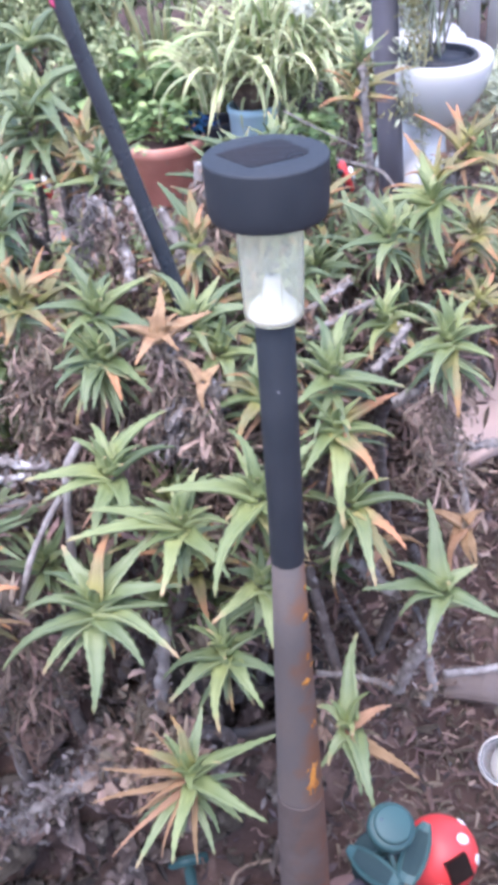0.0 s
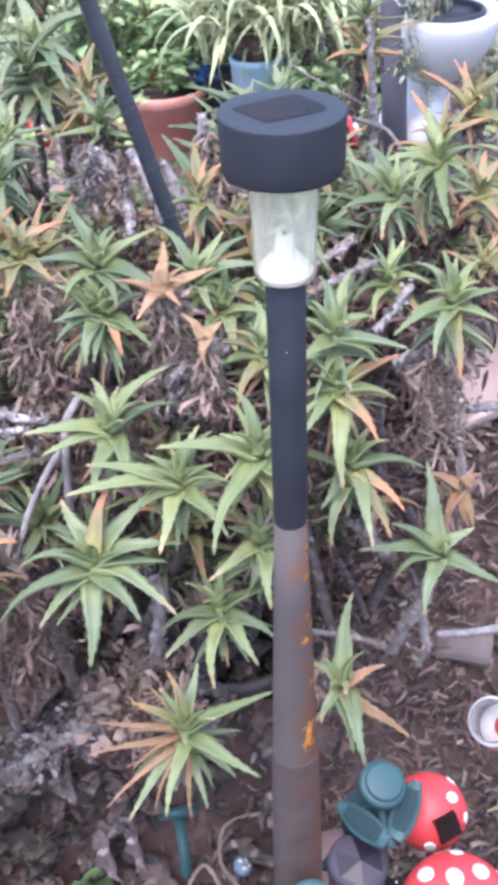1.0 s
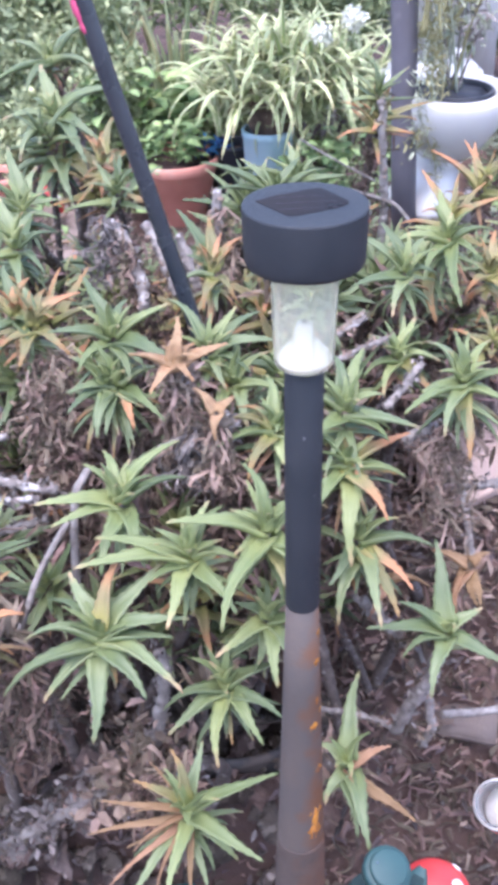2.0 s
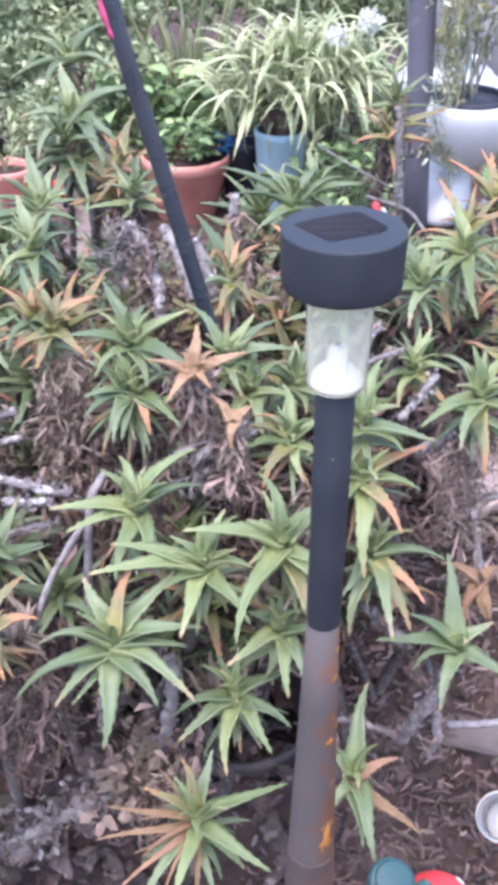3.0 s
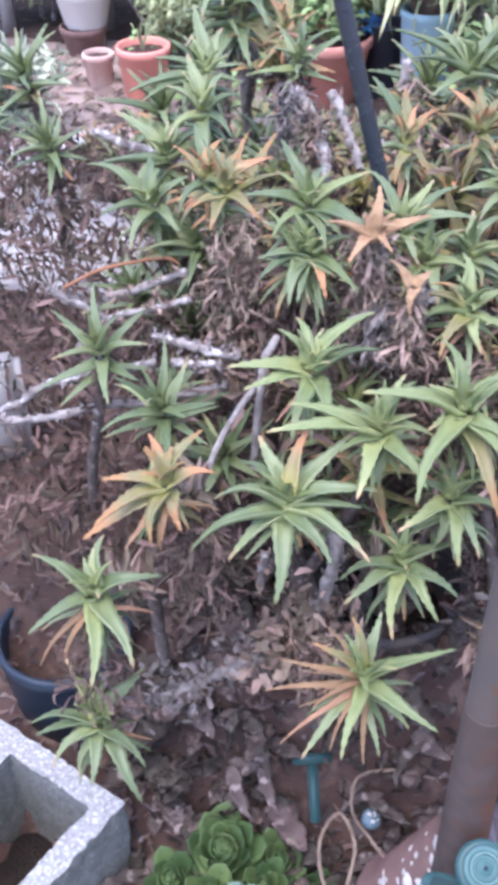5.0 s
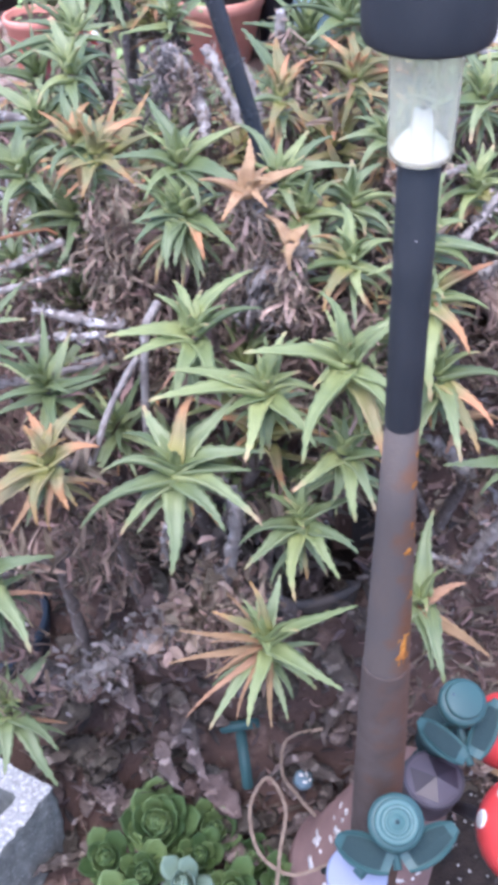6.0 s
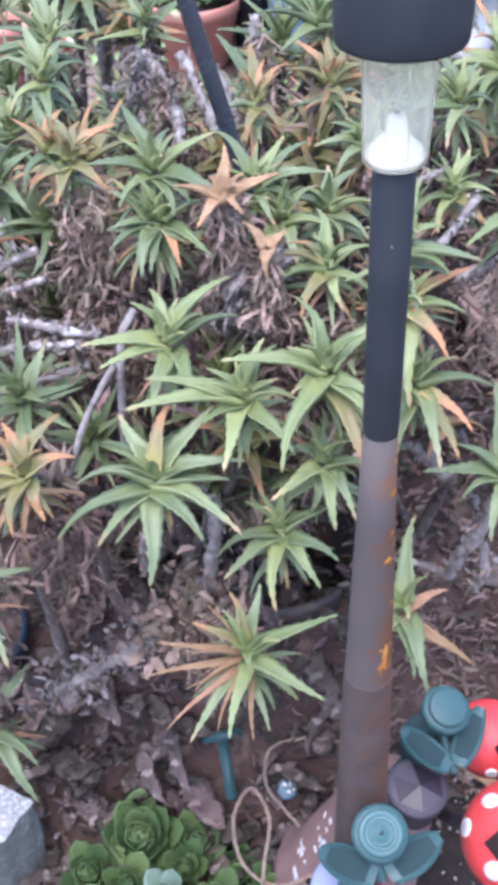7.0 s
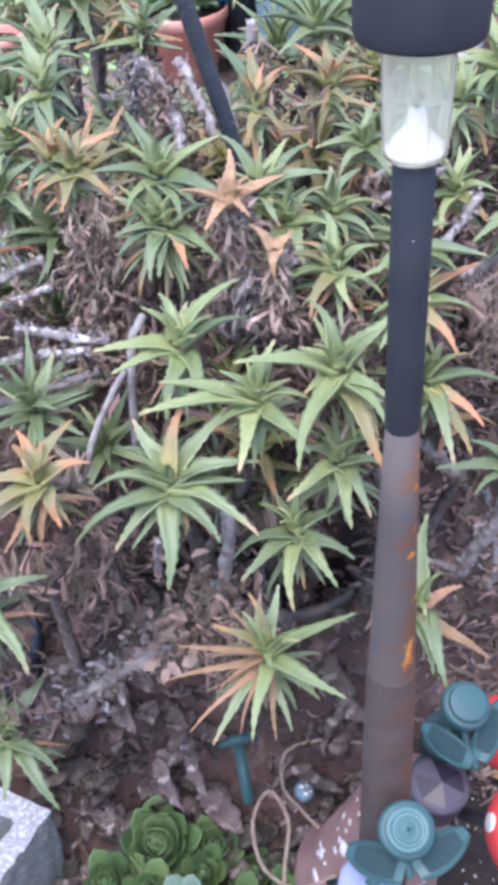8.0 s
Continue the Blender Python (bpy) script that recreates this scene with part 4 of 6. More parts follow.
dry_stem([(-0.168, 0.780, 0.499), (-0.174, 0.790, 0.439)], 0.006, "stem", seed=67)
dry_stem([(-0.138, 1.320, 0.773), (-0.113, 1.280, 0.747), (-0.102, 1.240, 0.718), (-0.100, 1.220, 0.685)], 0.0105, "stem", seed=68)
dry_stem([(-0.092, 1.300, 0.776), (-0.073, 1.260, 0.739), (-0.060, 1.220, 0.711)], 0.009, "stem_pale", seed=69)
dry_stem([(-0.053, 1.300, 0.759), (-0.040, 1.280, 0.721), (-0.031, 1.260, 0.683)], 0.0095, "stem", seed=70)
dry_stem([(0.0, 1.34, 0.80), (0.002, 1.31, 0.72), (0.01, 1.30, 0.60)], 0.009, seed=16)
dry_stem([(0.305, 1.79, 0.78), (0.310, 1.785, 0.68), (0.318, 1.79, 0.58), (0.31, 1.80, 0.42)], 0.010, "stem_pale", seed=20)
dry_stem([(0.17, 1.80, 0.715), (0.22, 1.79, 0.685), (0.30, 1.785, 0.64)], 0.0022, "stem_pale", leafy=False, seed=36)
dry_stem([(0.26, 1.80, 0.62), (0.33, 1.78, 0.60), (0.36, 1.76, 0.57)], 0.005, "stem_pale", leafy=False, seed=21)
dry_stem([(-0.065, 0.925, 0.785), (-0.062, 0.935, 0.72), (-0.055, 0.95, 0.62), (-0.05, 0.98, 0.45)], 0.012, "stem_tan", seed=22)
dry_stem([(-0.022, 0.880, 0.745), (-0.020, 0.888, 0.705), (-0.036, 0.900, 0.672), (-0.058, 0.930, 0.665)], 0.009, "stem_tan", seed=24)
dry_stem([(0.40, 1.56, 0.70), (0.40, 1.57, 0.62), (0.39, 1.60, 0.45)], 0.009, seed=23)


# ---- dry leaves under and between the plants ----
def build_litter():
    rng = random.Random(8)

    def on_ground(r):
        y = 0.45 + 2.1 * r.random() ** 1.5
        x = r.uniform(-0.45 - 0.25 * y, 0.35 + 0.25 * y)
        if x < -0.345 and y < 0.88 or abs(x + 0.50) < 0.18 and abs(y - 1.68) < 0.17:
            return on_ground(r)
        return x, y, ground_z(x, y) + abs(r.gauss(0.003, 0.009))

    def shreds(count, place, low, high, thin=0.0012, wide=0.0042):
        verts, faces = [], []
        for _ in range(count):
            p, L, w = Vector(place(rng)), rng.uniform(low, high), rng.uniform(thin, wide)
            h, curl = rng.uniform(0, 6.283), rng.gauss(0, 0.8)
            lift, roll, k = rng.uniform(0.0, 0.5), rng.uniform(-1.2, 1.2), len(verts)
            for u in (0, 0.25, 0.5, 0.75, 1.0):
                d = Vector((math.cos(h + curl * u), math.sin(h + curl * u), lift * (0.5 - u)))
                side = Vector((-d.y, d.x, math.sin(roll + u))) * (w * (1.1 - 0.6 * u))
                up = Vector((0, 0, w * 0.7))
                verts += [p + side, p + up, p - side]
                p = p + d * (L / 4)
            for j in range(4):
                a = k + j * 3
                faces += [(a, a + 1, a + 4, a + 3), (a + 1, a + 2, a + 5, a + 4)]
        me = bpy.data.meshes.new("shreds")
        me.from_pydata(verts, [], faces)
        return me

    ob = part_mesh("shredded_leaves", shreds(6500, on_ground, 0.006, 0.022), "dead", None, "", False)
    tagged(ob, "shredded brown dry aloe leaves matted on the soil", "leaf litter", kind="stuff")

    def right_side(r):
        x, y = r.uniform(0.08, 0.50), r.uniform(0.72, 1.45)
        return x, y, ground_z(x, y) + abs(r.gauss(0.008, 0.012))

    ob = part_mesh("shredded_leaves", shreds(750, right_side, 0.008, 0.028, 0.0012, 0.0036), "dead_pale", None, "", False)
    tagged(ob, "pale curled shreds of dry aloe leaves", "leaf litter", kind="stuff")
    ob = part_mesh("shredded_leaves", shreds(3000, right_side, 0.010, 0.036, 0.0012, 0.0042), "dead", None, "", False)
    tagged(ob, "brown strips of dry aloe leaves lying in a mat", "leaf litter", kind="stuff")
    ob = part_mesh("leaf_litter", flat_leaves(5600, on_ground, 0.024, (1.0, 0.34), rng, 0.6), "litter", None, "", False)
    tagged(ob, "brown and purplish dry leaf litter on the soil", "leaf litter", kind="stuff")
    ob = part_mesh("bark_chips", flat_leaves(1000, on_ground, 0.018, (1.0, 0.38), rng, 0.9), "litter_pale", None, "", False)
    tagged(ob, "pale grey shreds of dry aloe leaves and bark", "leaf litter", kind="stuff")

    def thatch(r):
        while True:
            y = r.uniform(0.84, 2.2)
            x = r.uniform(-0.42 - 0.2 * y, 0.15 + 0.2 * y)
            if x > 0.10 and y < 1.2:
                continue
            top = 0.655 - 0.33 * max(0, y - 1.25)
            if x < -0.22 and y < 1.05:
                top = 0.45
            return x, y, r.uniform(0.36, top)

    def diagonal(r):
        u = r.random()
        return -0.295 + 0.145 * u + r.gauss(0, 0.014), 0.76 + 0.03 * u + r.gauss(0, 0.016), 0.285 + 0.07 * u + r.gauss(0, 0.010)

    ob = part_mesh("bark_chips", flat_leaves(300, diagonal, 0.013, (1.0, 0.5), rng, 1.5), "litter_pale", None, "", False)
    tagged(ob, "heap of pale crumbling aloe bark under the stems", "leaf litter", kind="stuff")
    def heap(r):
        u = r.random()
        return -0.10 - 0.06 * u + r.gauss(0, 0.02), 0.76 + 0.01 * u + r.gauss(0, 0.02), 0.42 - 0.06 * u + r.gauss(0, 0.02)

    ob = part_mesh("bark_chips", flat_leaves(420, heap, 0.019, (1.0, 0.5), rng, 1.5), "dead_pale", None, "", False)
    tagged(ob, "crumbling tan heap of dead leaf bases", "leaf litter", kind="stuff")
    ob = part_mesh("dead_leaf_thatch", flat_leaves(11000, thatch, 0.03, (1.0, 0.22), rng, 1.5), "dead", None, "", False)
    tagged(ob, "withered brown aloe leaves hanging inside the thicket", "dead leaves", kind="stuff")


build_litter()


def dead_column(x, y, top, low, r, count, seed, mat="dead"):
    """A hanging beard of shrivelled leaves round an old stem."""
    def spot(q):
        h = q.random()
        a, k = q.uniform(0, 6.283), r * (0.4 + 0.7 * h) * math.sqrt(q.random())
        return k * math.cos(a), k * math.sin(a), (low - top) * h
    rng = random.Random(seed)
    verts, faces = [], []
    for _ in range(count):
        p, L, w = Vector(spot(rng)), rng.uniform(0.010, 0.032), rng.uniform(0.0009, 0.0030)
        d = Vector((rng.gauss(0, 0.35), rng.gauss(0, 0.35), -1)).normalized()
        side = d.cross(Vector((rng.gauss(0, 1), rng.gauss(0, 1), 0.1))).normalized()
        bend = Vector((rng.gauss(0, 0.012), rng.gauss(0, 0.012), 0))
        k = len(verts)
        for u, wf in ((0, 0.7), (0.35, 1.0), (0.7, 0.7), (1.0, 0.1)):
            c = p + d * (L * u) + bend * math.sin(u * 3.1)
            turn = Matrix.Rotation(u * rng.uniform(-1.5, 1.5), 3, d)
            verts += [c + turn @ side * (w * wf), c + d.cross(side) * (w * 0.5), c - turn @ side * (w * wf)]
        for j in range(3):
            a = k + j * 3
            faces += [(a, a + 1, a + 4, a + 3), (a + 1, a + 2, a + 5, a + 4)]
    me = bpy.data.meshes.new("beard")
    me.from_pydata(verts, [], faces)
    ob = part_mesh("dead_leaf_beard", me, mat, None, "", False)
    ob.matrix_world = pose(x, y, top)
    tagged(ob, "beard of shrivelled brown leaves hanging from an aloe stem", "dead leaves", "beards of dead leaves", "stuff")


dead_column(-0.066, 0.922, 0.785, 0.670, 0.021, 330, 1, "dead_pale")
dead_column(-0.052, 0.905, 0.715, 0.665, 0.026, 200, 27, "litter_pale")
dead_column(-0.030, 0.880, 0.735, 0.670, 0.016, 150, 28, "dead_pale")
dead_column(-0.030, 0.925, 0.700, 0.600, 0.030, 180, 2, "dead_pale")
dead_column(-0.200, 1.000, 0.760, 0.560, 0.055, 700, 3, "dead_pale")
dead_column(-0.155, 0.975, 0.700, 0.540, 0.055, 520, 4)
dead_column(-0.105, 0.950, 0.680, 0.550, 0.045, 420, 5, "dead_pale")
dead_column(-0.010, 0.870, 0.690, 0.560, 0.040, 260, 6)
dead_column(0.035, 0.870, 0.680, 0.560, 0.035, 220, 7, "dead_pale")
dead_column(-0.105, 1.260, 0.770, 0.600, 0.028, 140, 9)
dead_column(-0.225, 0.715, 0.620, 0.500, 0.035, 240, 10)
dead_column(-0.330, 0.690, 0.520, 0.380, 0.040, 240, 11)
dead_column(-0.115, 0.670, 0.490, 0.420, 0.025, 110, 12)
dead_column(0.290, 1.820, 0.720, 0.450, 0.040, 260, 13)
dead_column(0.095, 1.340, 0.700, 0.550, 0.040, 240, 14)
dead_column(0.250, 1.100, 0.660, 0.520, 0.035, 120, 15)
dead_column(0.220, 0.930, 0.700, 0.560, 0.035, 220, 16, "dead_pale")
dead_column(-0.120, 1.260, 0.780, 0.660, 0.020, 120, 17, "dead_pale")
dead_column(0.005, 1.300, 0.790, 0.620, 0.022, 180, 20, "dead_pale")
dead_column(-0.145, 1.300, 0.790, 0.700, 0.022, 120, 25, "litter_pale")
dead_column(-0.290, 1.020, 0.640, 0.480, 0.060, 320, 22)


def build_fallen_leaves():
    rng = random.Random(19)
    # width, rise, droop, fold, twist, sideways wave
    shapes = [blade_mesh("fallen_leaf", "fallen" if w > 0.035 else "fallen_pale", length=0.062, width=w, thick=0.0008, rise=r, droop=d, fold=f, segs=15, twist=tw, wave=wv, base=0.25, taper=2.4) for w, r, d, f, tw, wv in ((0.034, 0.15, 0.3, 0.25, 0.3, 0.05), (0.036, 0.0, -0.4, 0.18, -0.4, 0.08), (0.025, 0.1, 0.2, 0.4, 0.5, -0.05), (0.038, 0.0, 0.1, 0.15, 0.2, 0.06), (0.022, 0.2, 0.5, 0.45, -0.5, 0.1))]
    for k, me in enumerate(shapes):
        for v in me.vertices:
            crumple = noise.noise_vector(v.co * 55 + Vector((k * 3.1, 0, 0))) * 0.0075 + noise.noise_vector(v.co * 150 + Vector((0, k * 2.3, 0))) * 0.0028
            v.co += Vector((crumple.x * 0.5, crumple.y * 0.8, crumple.z))
    for k in range(230):
        x, y = rng.uniform(-0.36, 0.09), rng.uniform(0.72, 1.0)
        if -0.36 < x < -0.05 and y < 0.78 and k % 3 or abs(x + 0.11) < 0.045 and abs(y - 0.81) < 0.06:
            continue
        ob = part_mesh("fallen_leaf", shapes[k % 5])
        s = rng.uniform(0.75, 1.4)
        ob.matrix_world = pose(x, y, ground_z(x, y) + 0.020 + 0.012 * rng.random(), rng.uniform(-22, 22) + 25 * (y > 0.78), rng.uniform(-22, 22), rng.uniform(0, 360)) @ Matrix.Diagonal((s, s, s, 1))
        tagged(ob, "broad brown fallen leaf on the soil", "fallen leaf", "fallen leaves")


build_fallen_leaves()


def loose_leaf(name, x, y, z, turn, up, length, mat, label, category, width=0.02, droop=1.0):
    me = blade_mesh(name, mat, length=length, width=width, thick=0.002, rise=0.4, droop=droop, fold=0.5, segs=14, twist=0.5, wave=0.1, base=0.5, taper=2.0)
    ob = part_mesh(name, me)
    ob.matrix_world = pose(x, y, z, 0, -up, turn)
    tagged(ob, label, category)


loose_leaf("fallen_leaf", 0.215, 0.800, ground_z(0.215, 0.800) + 0.012, -40, 0, 0.055, "leaf_star", "curled tan dry leaf lying on the litter", "fallen leaf")
loose_leaf("fallen_leaf", 0.165, 0.830, ground_z(0.165, 0.830) + 0.012, -70, 5, 0.050, "leaf_star", "tan dry aloe leaf lying on the litter", "fallen leaf", 0.016, 0.4)


# ---- leaning black rod with a pink ribbon ----
def build_rod():
    rod = thing("garden_stake", 0.033, 1.080, 0.443, "leaning black metal garden stake with a pink ribbon", "stake")
    bm = bmesh.new()
    pts = bow([(0.050, 0.004, -0.20), (0, 0, 0), (-0.079, -0.008, 0.315), (-0.125, -0.008, 0.493), (-0.164, -0.008, 0.648), (-0.250, 0, 1.044)], 8)
    tube(bm, pts, 0.0088, 14)
    part("shaft", bm, "rod", rod)
    bm = bmesh.new()
    tube(bm, bow([(-0.172, -0.010, 0.668), (-0.171, -0.012, 0.643), (-0.165, -0.012, 0.622), (-0.160, -0.012, 0.610)], 4), [0.0025, 0.0035, 0.004, 0.0035] * 3 + [0.002], 7)
    part("ribbon", bm, "pink", rod, "pink ribbon")


build_rod()
# ---- pots, ornaments and planters ----
def pot(name, x, y, z, r_top, r_bottom, h, mat, label, rim=0.018, lip=0.006, soil="soil", rx=0, ry=0, category="plant pot", n=40, fill=1.0):
    p = thing(name, x, y, z, label, category, rx=rx, ry=ry)
    bm = bmesh.new()
    t = 0.007
    lathe(bm, [(0, 0), (r_bottom - 0.003, 0), (r_bottom, 0.004), (r_top - lip, h - rim - 0.003), (r_top, h - rim), (r_top + 0.001, h - 0.003), (r_top - 0.002, h), (r_top - t, h), (r_top - t - 0.001, h - 0.004), (r_top - t - lip, h * 0.75), (r_bottom * 0.9, 0.01), (0, 0.01)], n)
    part("pot_wall", bm, mat, p)
    if soil:
        bm = bmesh.new()
        inner = r_bottom * 0.9 + (r_top - t - lip - r_bottom * 0.9) * min(1, fill * 0.85)
        lathe(bm, [(0, h * 0.80 * fill), (inner - 0.002, h * 0.80 * fill), (inner, h * 0.88 * fill), (0, h * 0.92 * fill)], 24)
        roughen(bm, 0.004, 60)
        part("pot_soil", bm, soil, p)
    return p


BROAD = [blade_mesh("broad_leaf", "broad", length=0.06, width=w, thick=0.0015, rise=0.3, droop=d, fold=0.2, segs=7, base=0.35) for w, d in ((0.040, 0.7), (0.034, 1.0), (0.046, 0.5))]


def leafy_plant(x, y, z, spread, height, count, seed, label, size=1.0):
    plant = thing("leafy_plant", x, y, z, label, "plant")
    rng = random.Random(seed)
    for k in range(7):
        bm = bmesh.new()
        a, r = rng.uniform(0, 6.28), rng.uniform(0.3, 0.9) * spread
        tube(bm, bow([(0, 0, 0), (r * 0.3 * math.cos(a), r * 0.3 * math.sin(a), height * 0.5), (r * math.cos(a), r * math.sin(a), height * rng.uniform(0.7, 0.95))], 4), 0.002, 5)
        part("stalk", bm, "bush", plant)
    for k in range(count):
        a, r = rng.uniform(0, 6.28), spread * math.sqrt(rng.random())
        h = height * (0.15 + 0.85 * rng.random()) * (1 - 0.4 * (r / spread) ** 2)
        leaf = part_mesh("leaf", BROAD[rng.randrange(3)], None, plant)
        s = size * rng.uniform(0.6, 1.2)
        leaf.matrix_local = pose(r * math.cos(a), r * math.sin(a), h, rng.uniform(-25, 25), rng.uniform(-35, 15), math.degrees(a) + rng.uniform(-50, 50)) @ Matrix.Diagonal((s, s, s, 1))
    return plant


G = 0.098
pot("black_nursery_pot", -0.020, 1.010, 0.118, 0.112, 0.098, 0.110, "dusty_black", "dusty black plastic nursery pot sunk in the soil under aloes", rim=0.012, lip=0.003, soil="potting", fill=0.35)
# added dark tub shape, fills the dark area behind the block
pot("dark_tub", -0.445, 0.965, 0.0, 0.092, 0.078, 0.17, "navy", "added dark blue tub shape filling the dark area behind the concrete block", rim=0.02, lip=0.003, soil="potting", fill=0.4)
pot("terracotta_pot", -0.035, 3.07, G + 0.0, 0.130, 0.085, 0.190, "terracotta", "round terracotta pot holding a leafy green plant", rim=0.03)
leafy_plant(-0.035, 3.07, G + 0.165, 0.095, 0.13, 110, 4, "leafy green plant growing in a terracotta pot", 0.8)
leafy_plant(-0.16, 3.28, G + 0.02, 0.16, 0.42, 90, 14, "broad-leaved green plant behind the pots", 1.5)
leafy_plant(0.02, 3.38, G + 0.02, 0.14, 0.40, 70, 15, "broad-leaved green plant behind the pots", 1.5)

pot("tall_blue_pot", 0.235, 3.00, 0.085, 0.074, 0.060, 0.29, "pale_blue", "tall pale-blue weathered pot with a striped grass-leaved plant", rim=0.02, lip=0.003)
pot("dark_nursery_pot", 0.135, 3.10, 0.09, 0.065, 0.05, 0.22, "nursery", "dark plastic nursery pot behind the blue pot", rim=0.012, lip=0.003)


def blue_flower(x, y, z):
    f = part_mesh("blue_blossom", flat_leaves(60, lambda r: (r.gauss(0, 0.025), r.gauss(0, 0.02), r.gauss(0, 0.014)), 0.022, (1, 0.6), random.Random(4), 1.5), "blue_petal", None, "", False)
    f.matrix_world = pose(x, y, z)
    tagged(f, "small cluster of deep blue flowers", "flowers")


blue_flower(0.075, 3.06, 0.315)

SPIDER = [blade_mesh("blade", "spider", length=0.27, width=w, thick=0.002, rise=r, droop=d, fold=0.45, segs=10, twist=tw, base=0.8) for w, r, d, tw in ((0.020, 0.3, 1.7, 0.2), (0.018, 0.1, 1.2, -0.3), (0.021, 0.4, 2.3, 0.3), (0.019, 0.2, 1.9, -0.2), (0.017, 0.1, 0.8, 0.1))]


def spider_plant(x, y, z, count, seed, size=1.0):
    plant = thing("spider_plant", x, y, z, "large variegated plant with arching cream-striped strap leaves", "spider plant")
    rng = random.Random(seed)
    for i in range(count):
        u = (i + 0.5) / count
        b = part_mesh("leaf", SPIDER[rng.randrange(5)], None, plant)
        s = size * rng.uniform(0.65, 1.1)
        b.matrix_local = pose(rng.gauss(0.03, 0.095), rng.gauss(0, 0.06), rng.gauss(0, 0.04), rng.uniform(-20, 20), -(80 - 78 * u) + rng.uniform(-12, 12), rng.uniform(0, 360)) @ Matrix.Diagonal((s, s, s, 1))
    return plant


spider_plant(0.275, 2.98, 0.49, 620, 3, 0.92)
bm = bmesh.new()
lathe(bm, [(0, 0), (0.05, 0.0), (0.06, 0.06), (0.075, 0.11), (0.05, 0.15), (0, 0.16)], 18)
roughen(bm, 0.02, 25)
root_mass = part("root_mass", bm, "dead")
root_mass.matrix_world = pose(0.245, 3.0, 0.345)
tagged(root_mass, "brown fibrous root crown in the blue pot", "plant roots")
leafy_plant(0.44, 2.86, G, 0.10, 0.30, 60, 34, "light green leafy plant beside the blue pot", 0.9)
leafy_plant(0.52, 3.12, G, 0.14, 0.28, 70, 35, "light green leafy plant beside the post", 0.9)
leafy_plant(0.37, 2.78, G, 0.14, 0.34, 90, 41, "light green leafy plant below the striped leaves", 0.8)
leafy_plant(0.27, 2.62, 0.11, 0.12, 0.20, 70, 42, "low light green plant before the blue pot", 0.7)
leafy_plant(0.33, 2.70, G, 0.12, 0.14, 50, 36, "low green plant before the blue pot", 0.7)
leafy_plant(-0.30, 2.95, G, 0.16, 0.22, 70, 37, "low green plant between the pots", 0.8)
leafy_plant(0.92, 2.95, G, 0.12, 0.18, 50, 38, "low green plant beside the planter", 0.8)


def puff(x, y, z, r):
    f = thing("white_flower", x, y, z, "round white flower head above striped leaves", "flower", "white flower heads")
    part_mesh("petals", flat_leaves(420, lambda q: Vector((q.gauss(0, 1), q.gauss(0, 1), q.gauss(0, 1))).normalized() * r * q.uniform(0.3, 0.95), 0.010, (1, 0.8), random.Random(int(x * 1000)), 1.5), "white_petal", f, "", False)
    bm = bmesh.new()
    tube(bm, bow([(0, 0, 0), (0, 0.02, -0.12), (-0.03, 0.03, -0.25)], 4), 0.003, 6)
    part("stalk", bm, "bush", f)


puff(0.370, 2.92, 0.635, 0.034)
puff(0.460, 2.93, 0.672, 0.034)


def build_post():
    p = thing("post", 0.483, 2.315, 0.26, "dark grey-violet metal post standing in the bed", "post")
    bm = bmesh.new()
    pts = [(-0.052 * z, 0, z) for z in (0, 0.3, 0.7, 1.1, 1.7, 2.3)]
    tube(bm, pts, 0.0285, 20)
    part("shaft", bm, "post", p)


build_post()


def build_toilet():
    t = thing("toilet", 0.582, 2.407, 0.358, "old white porcelain toilet bowl reused as a planter", "toilet planter")
    t.scale = (0.77, 0.77, 0.77)

    def egg(rx, ry, cy, z, n=44, tilt=0.0):
        out = []
        for i in range(n):
            a = 2 * math.pi * i / n
            y = math.sin(a) * ry * (1.22 if math.sin(a) < 0 else 0.9)
            out.append((rx * math.cos(a), cy + y, z))
        return out
    bm = bmesh.new()
    spec = [(0.03, 0.04, 0.0, 0.17), (0.085, 0.10, -0.005, 0.165), (0.095, 0.115, -0.01, 0.18), (0.13, 0.145, -0.015, 0.225), (0.158, 0.17, -0.02, 0.275), (0.170, 0.183, -0.02, 0.32), (0.172, 0.186, -0.02, 0.345), (0.170, 0.184, -0.02, 0.357), (0.160, 0.174, -0.02, 0.362), (0.140, 0.152, -0.02, 0.360), (0.132, 0.143, -0.02, 0.345), (0.120, 0.13, -0.02, 0.29), (0.06, 0.07, 0, 0.23)]
    rings(bm, [egg(*s) for s in spec])
    part("bowl", bm, "porcelain", t)
    bm = bmesh.new()
    rings(bm, [egg(*s) for s in ((0.098, 0.15, 0.03, 0.0), (0.100, 0.152, 0.03, 0.02), (0.094, 0.142, 0.03, 0.06), (0.080, 0.11, 0.03, 0.10), (0.070, 0.10, 0.02, 0.135), (0.078, 0.10, 0.0, 0.17))])
    for v in bm.verts:
        v.co.x -= 0.055 * (1 - v.co.z / 0.17)
    part("pedestal", bm, "porcelain", t)
    bm = bmesh.new()
    box(bm, -0.15, 0.15, 0.13, 0.25, 0.29, 0.372, 0.02)
    part("back_ledge", bm, "porcelain", t)
    for sx in (-0.07, 0.07):
        bm = bmesh.new()
        lathe(bm, [(0, 0.38), (0.018, 0.38), (0.02, 0.40), (0.015, 0.415), (0, 0.418)], 14, sx, 0.17)
        part("hinge_cap", bm, "porcelain", t)


build_toilet()
pot("nursery_pot", 0.589, 2.392, 0.543, 0.094, 0.065, 0.086, "nursery", "blue-black nursery pot sunk in the toilet bowl", rim=0.02, lip=0.004, soil="nursery")


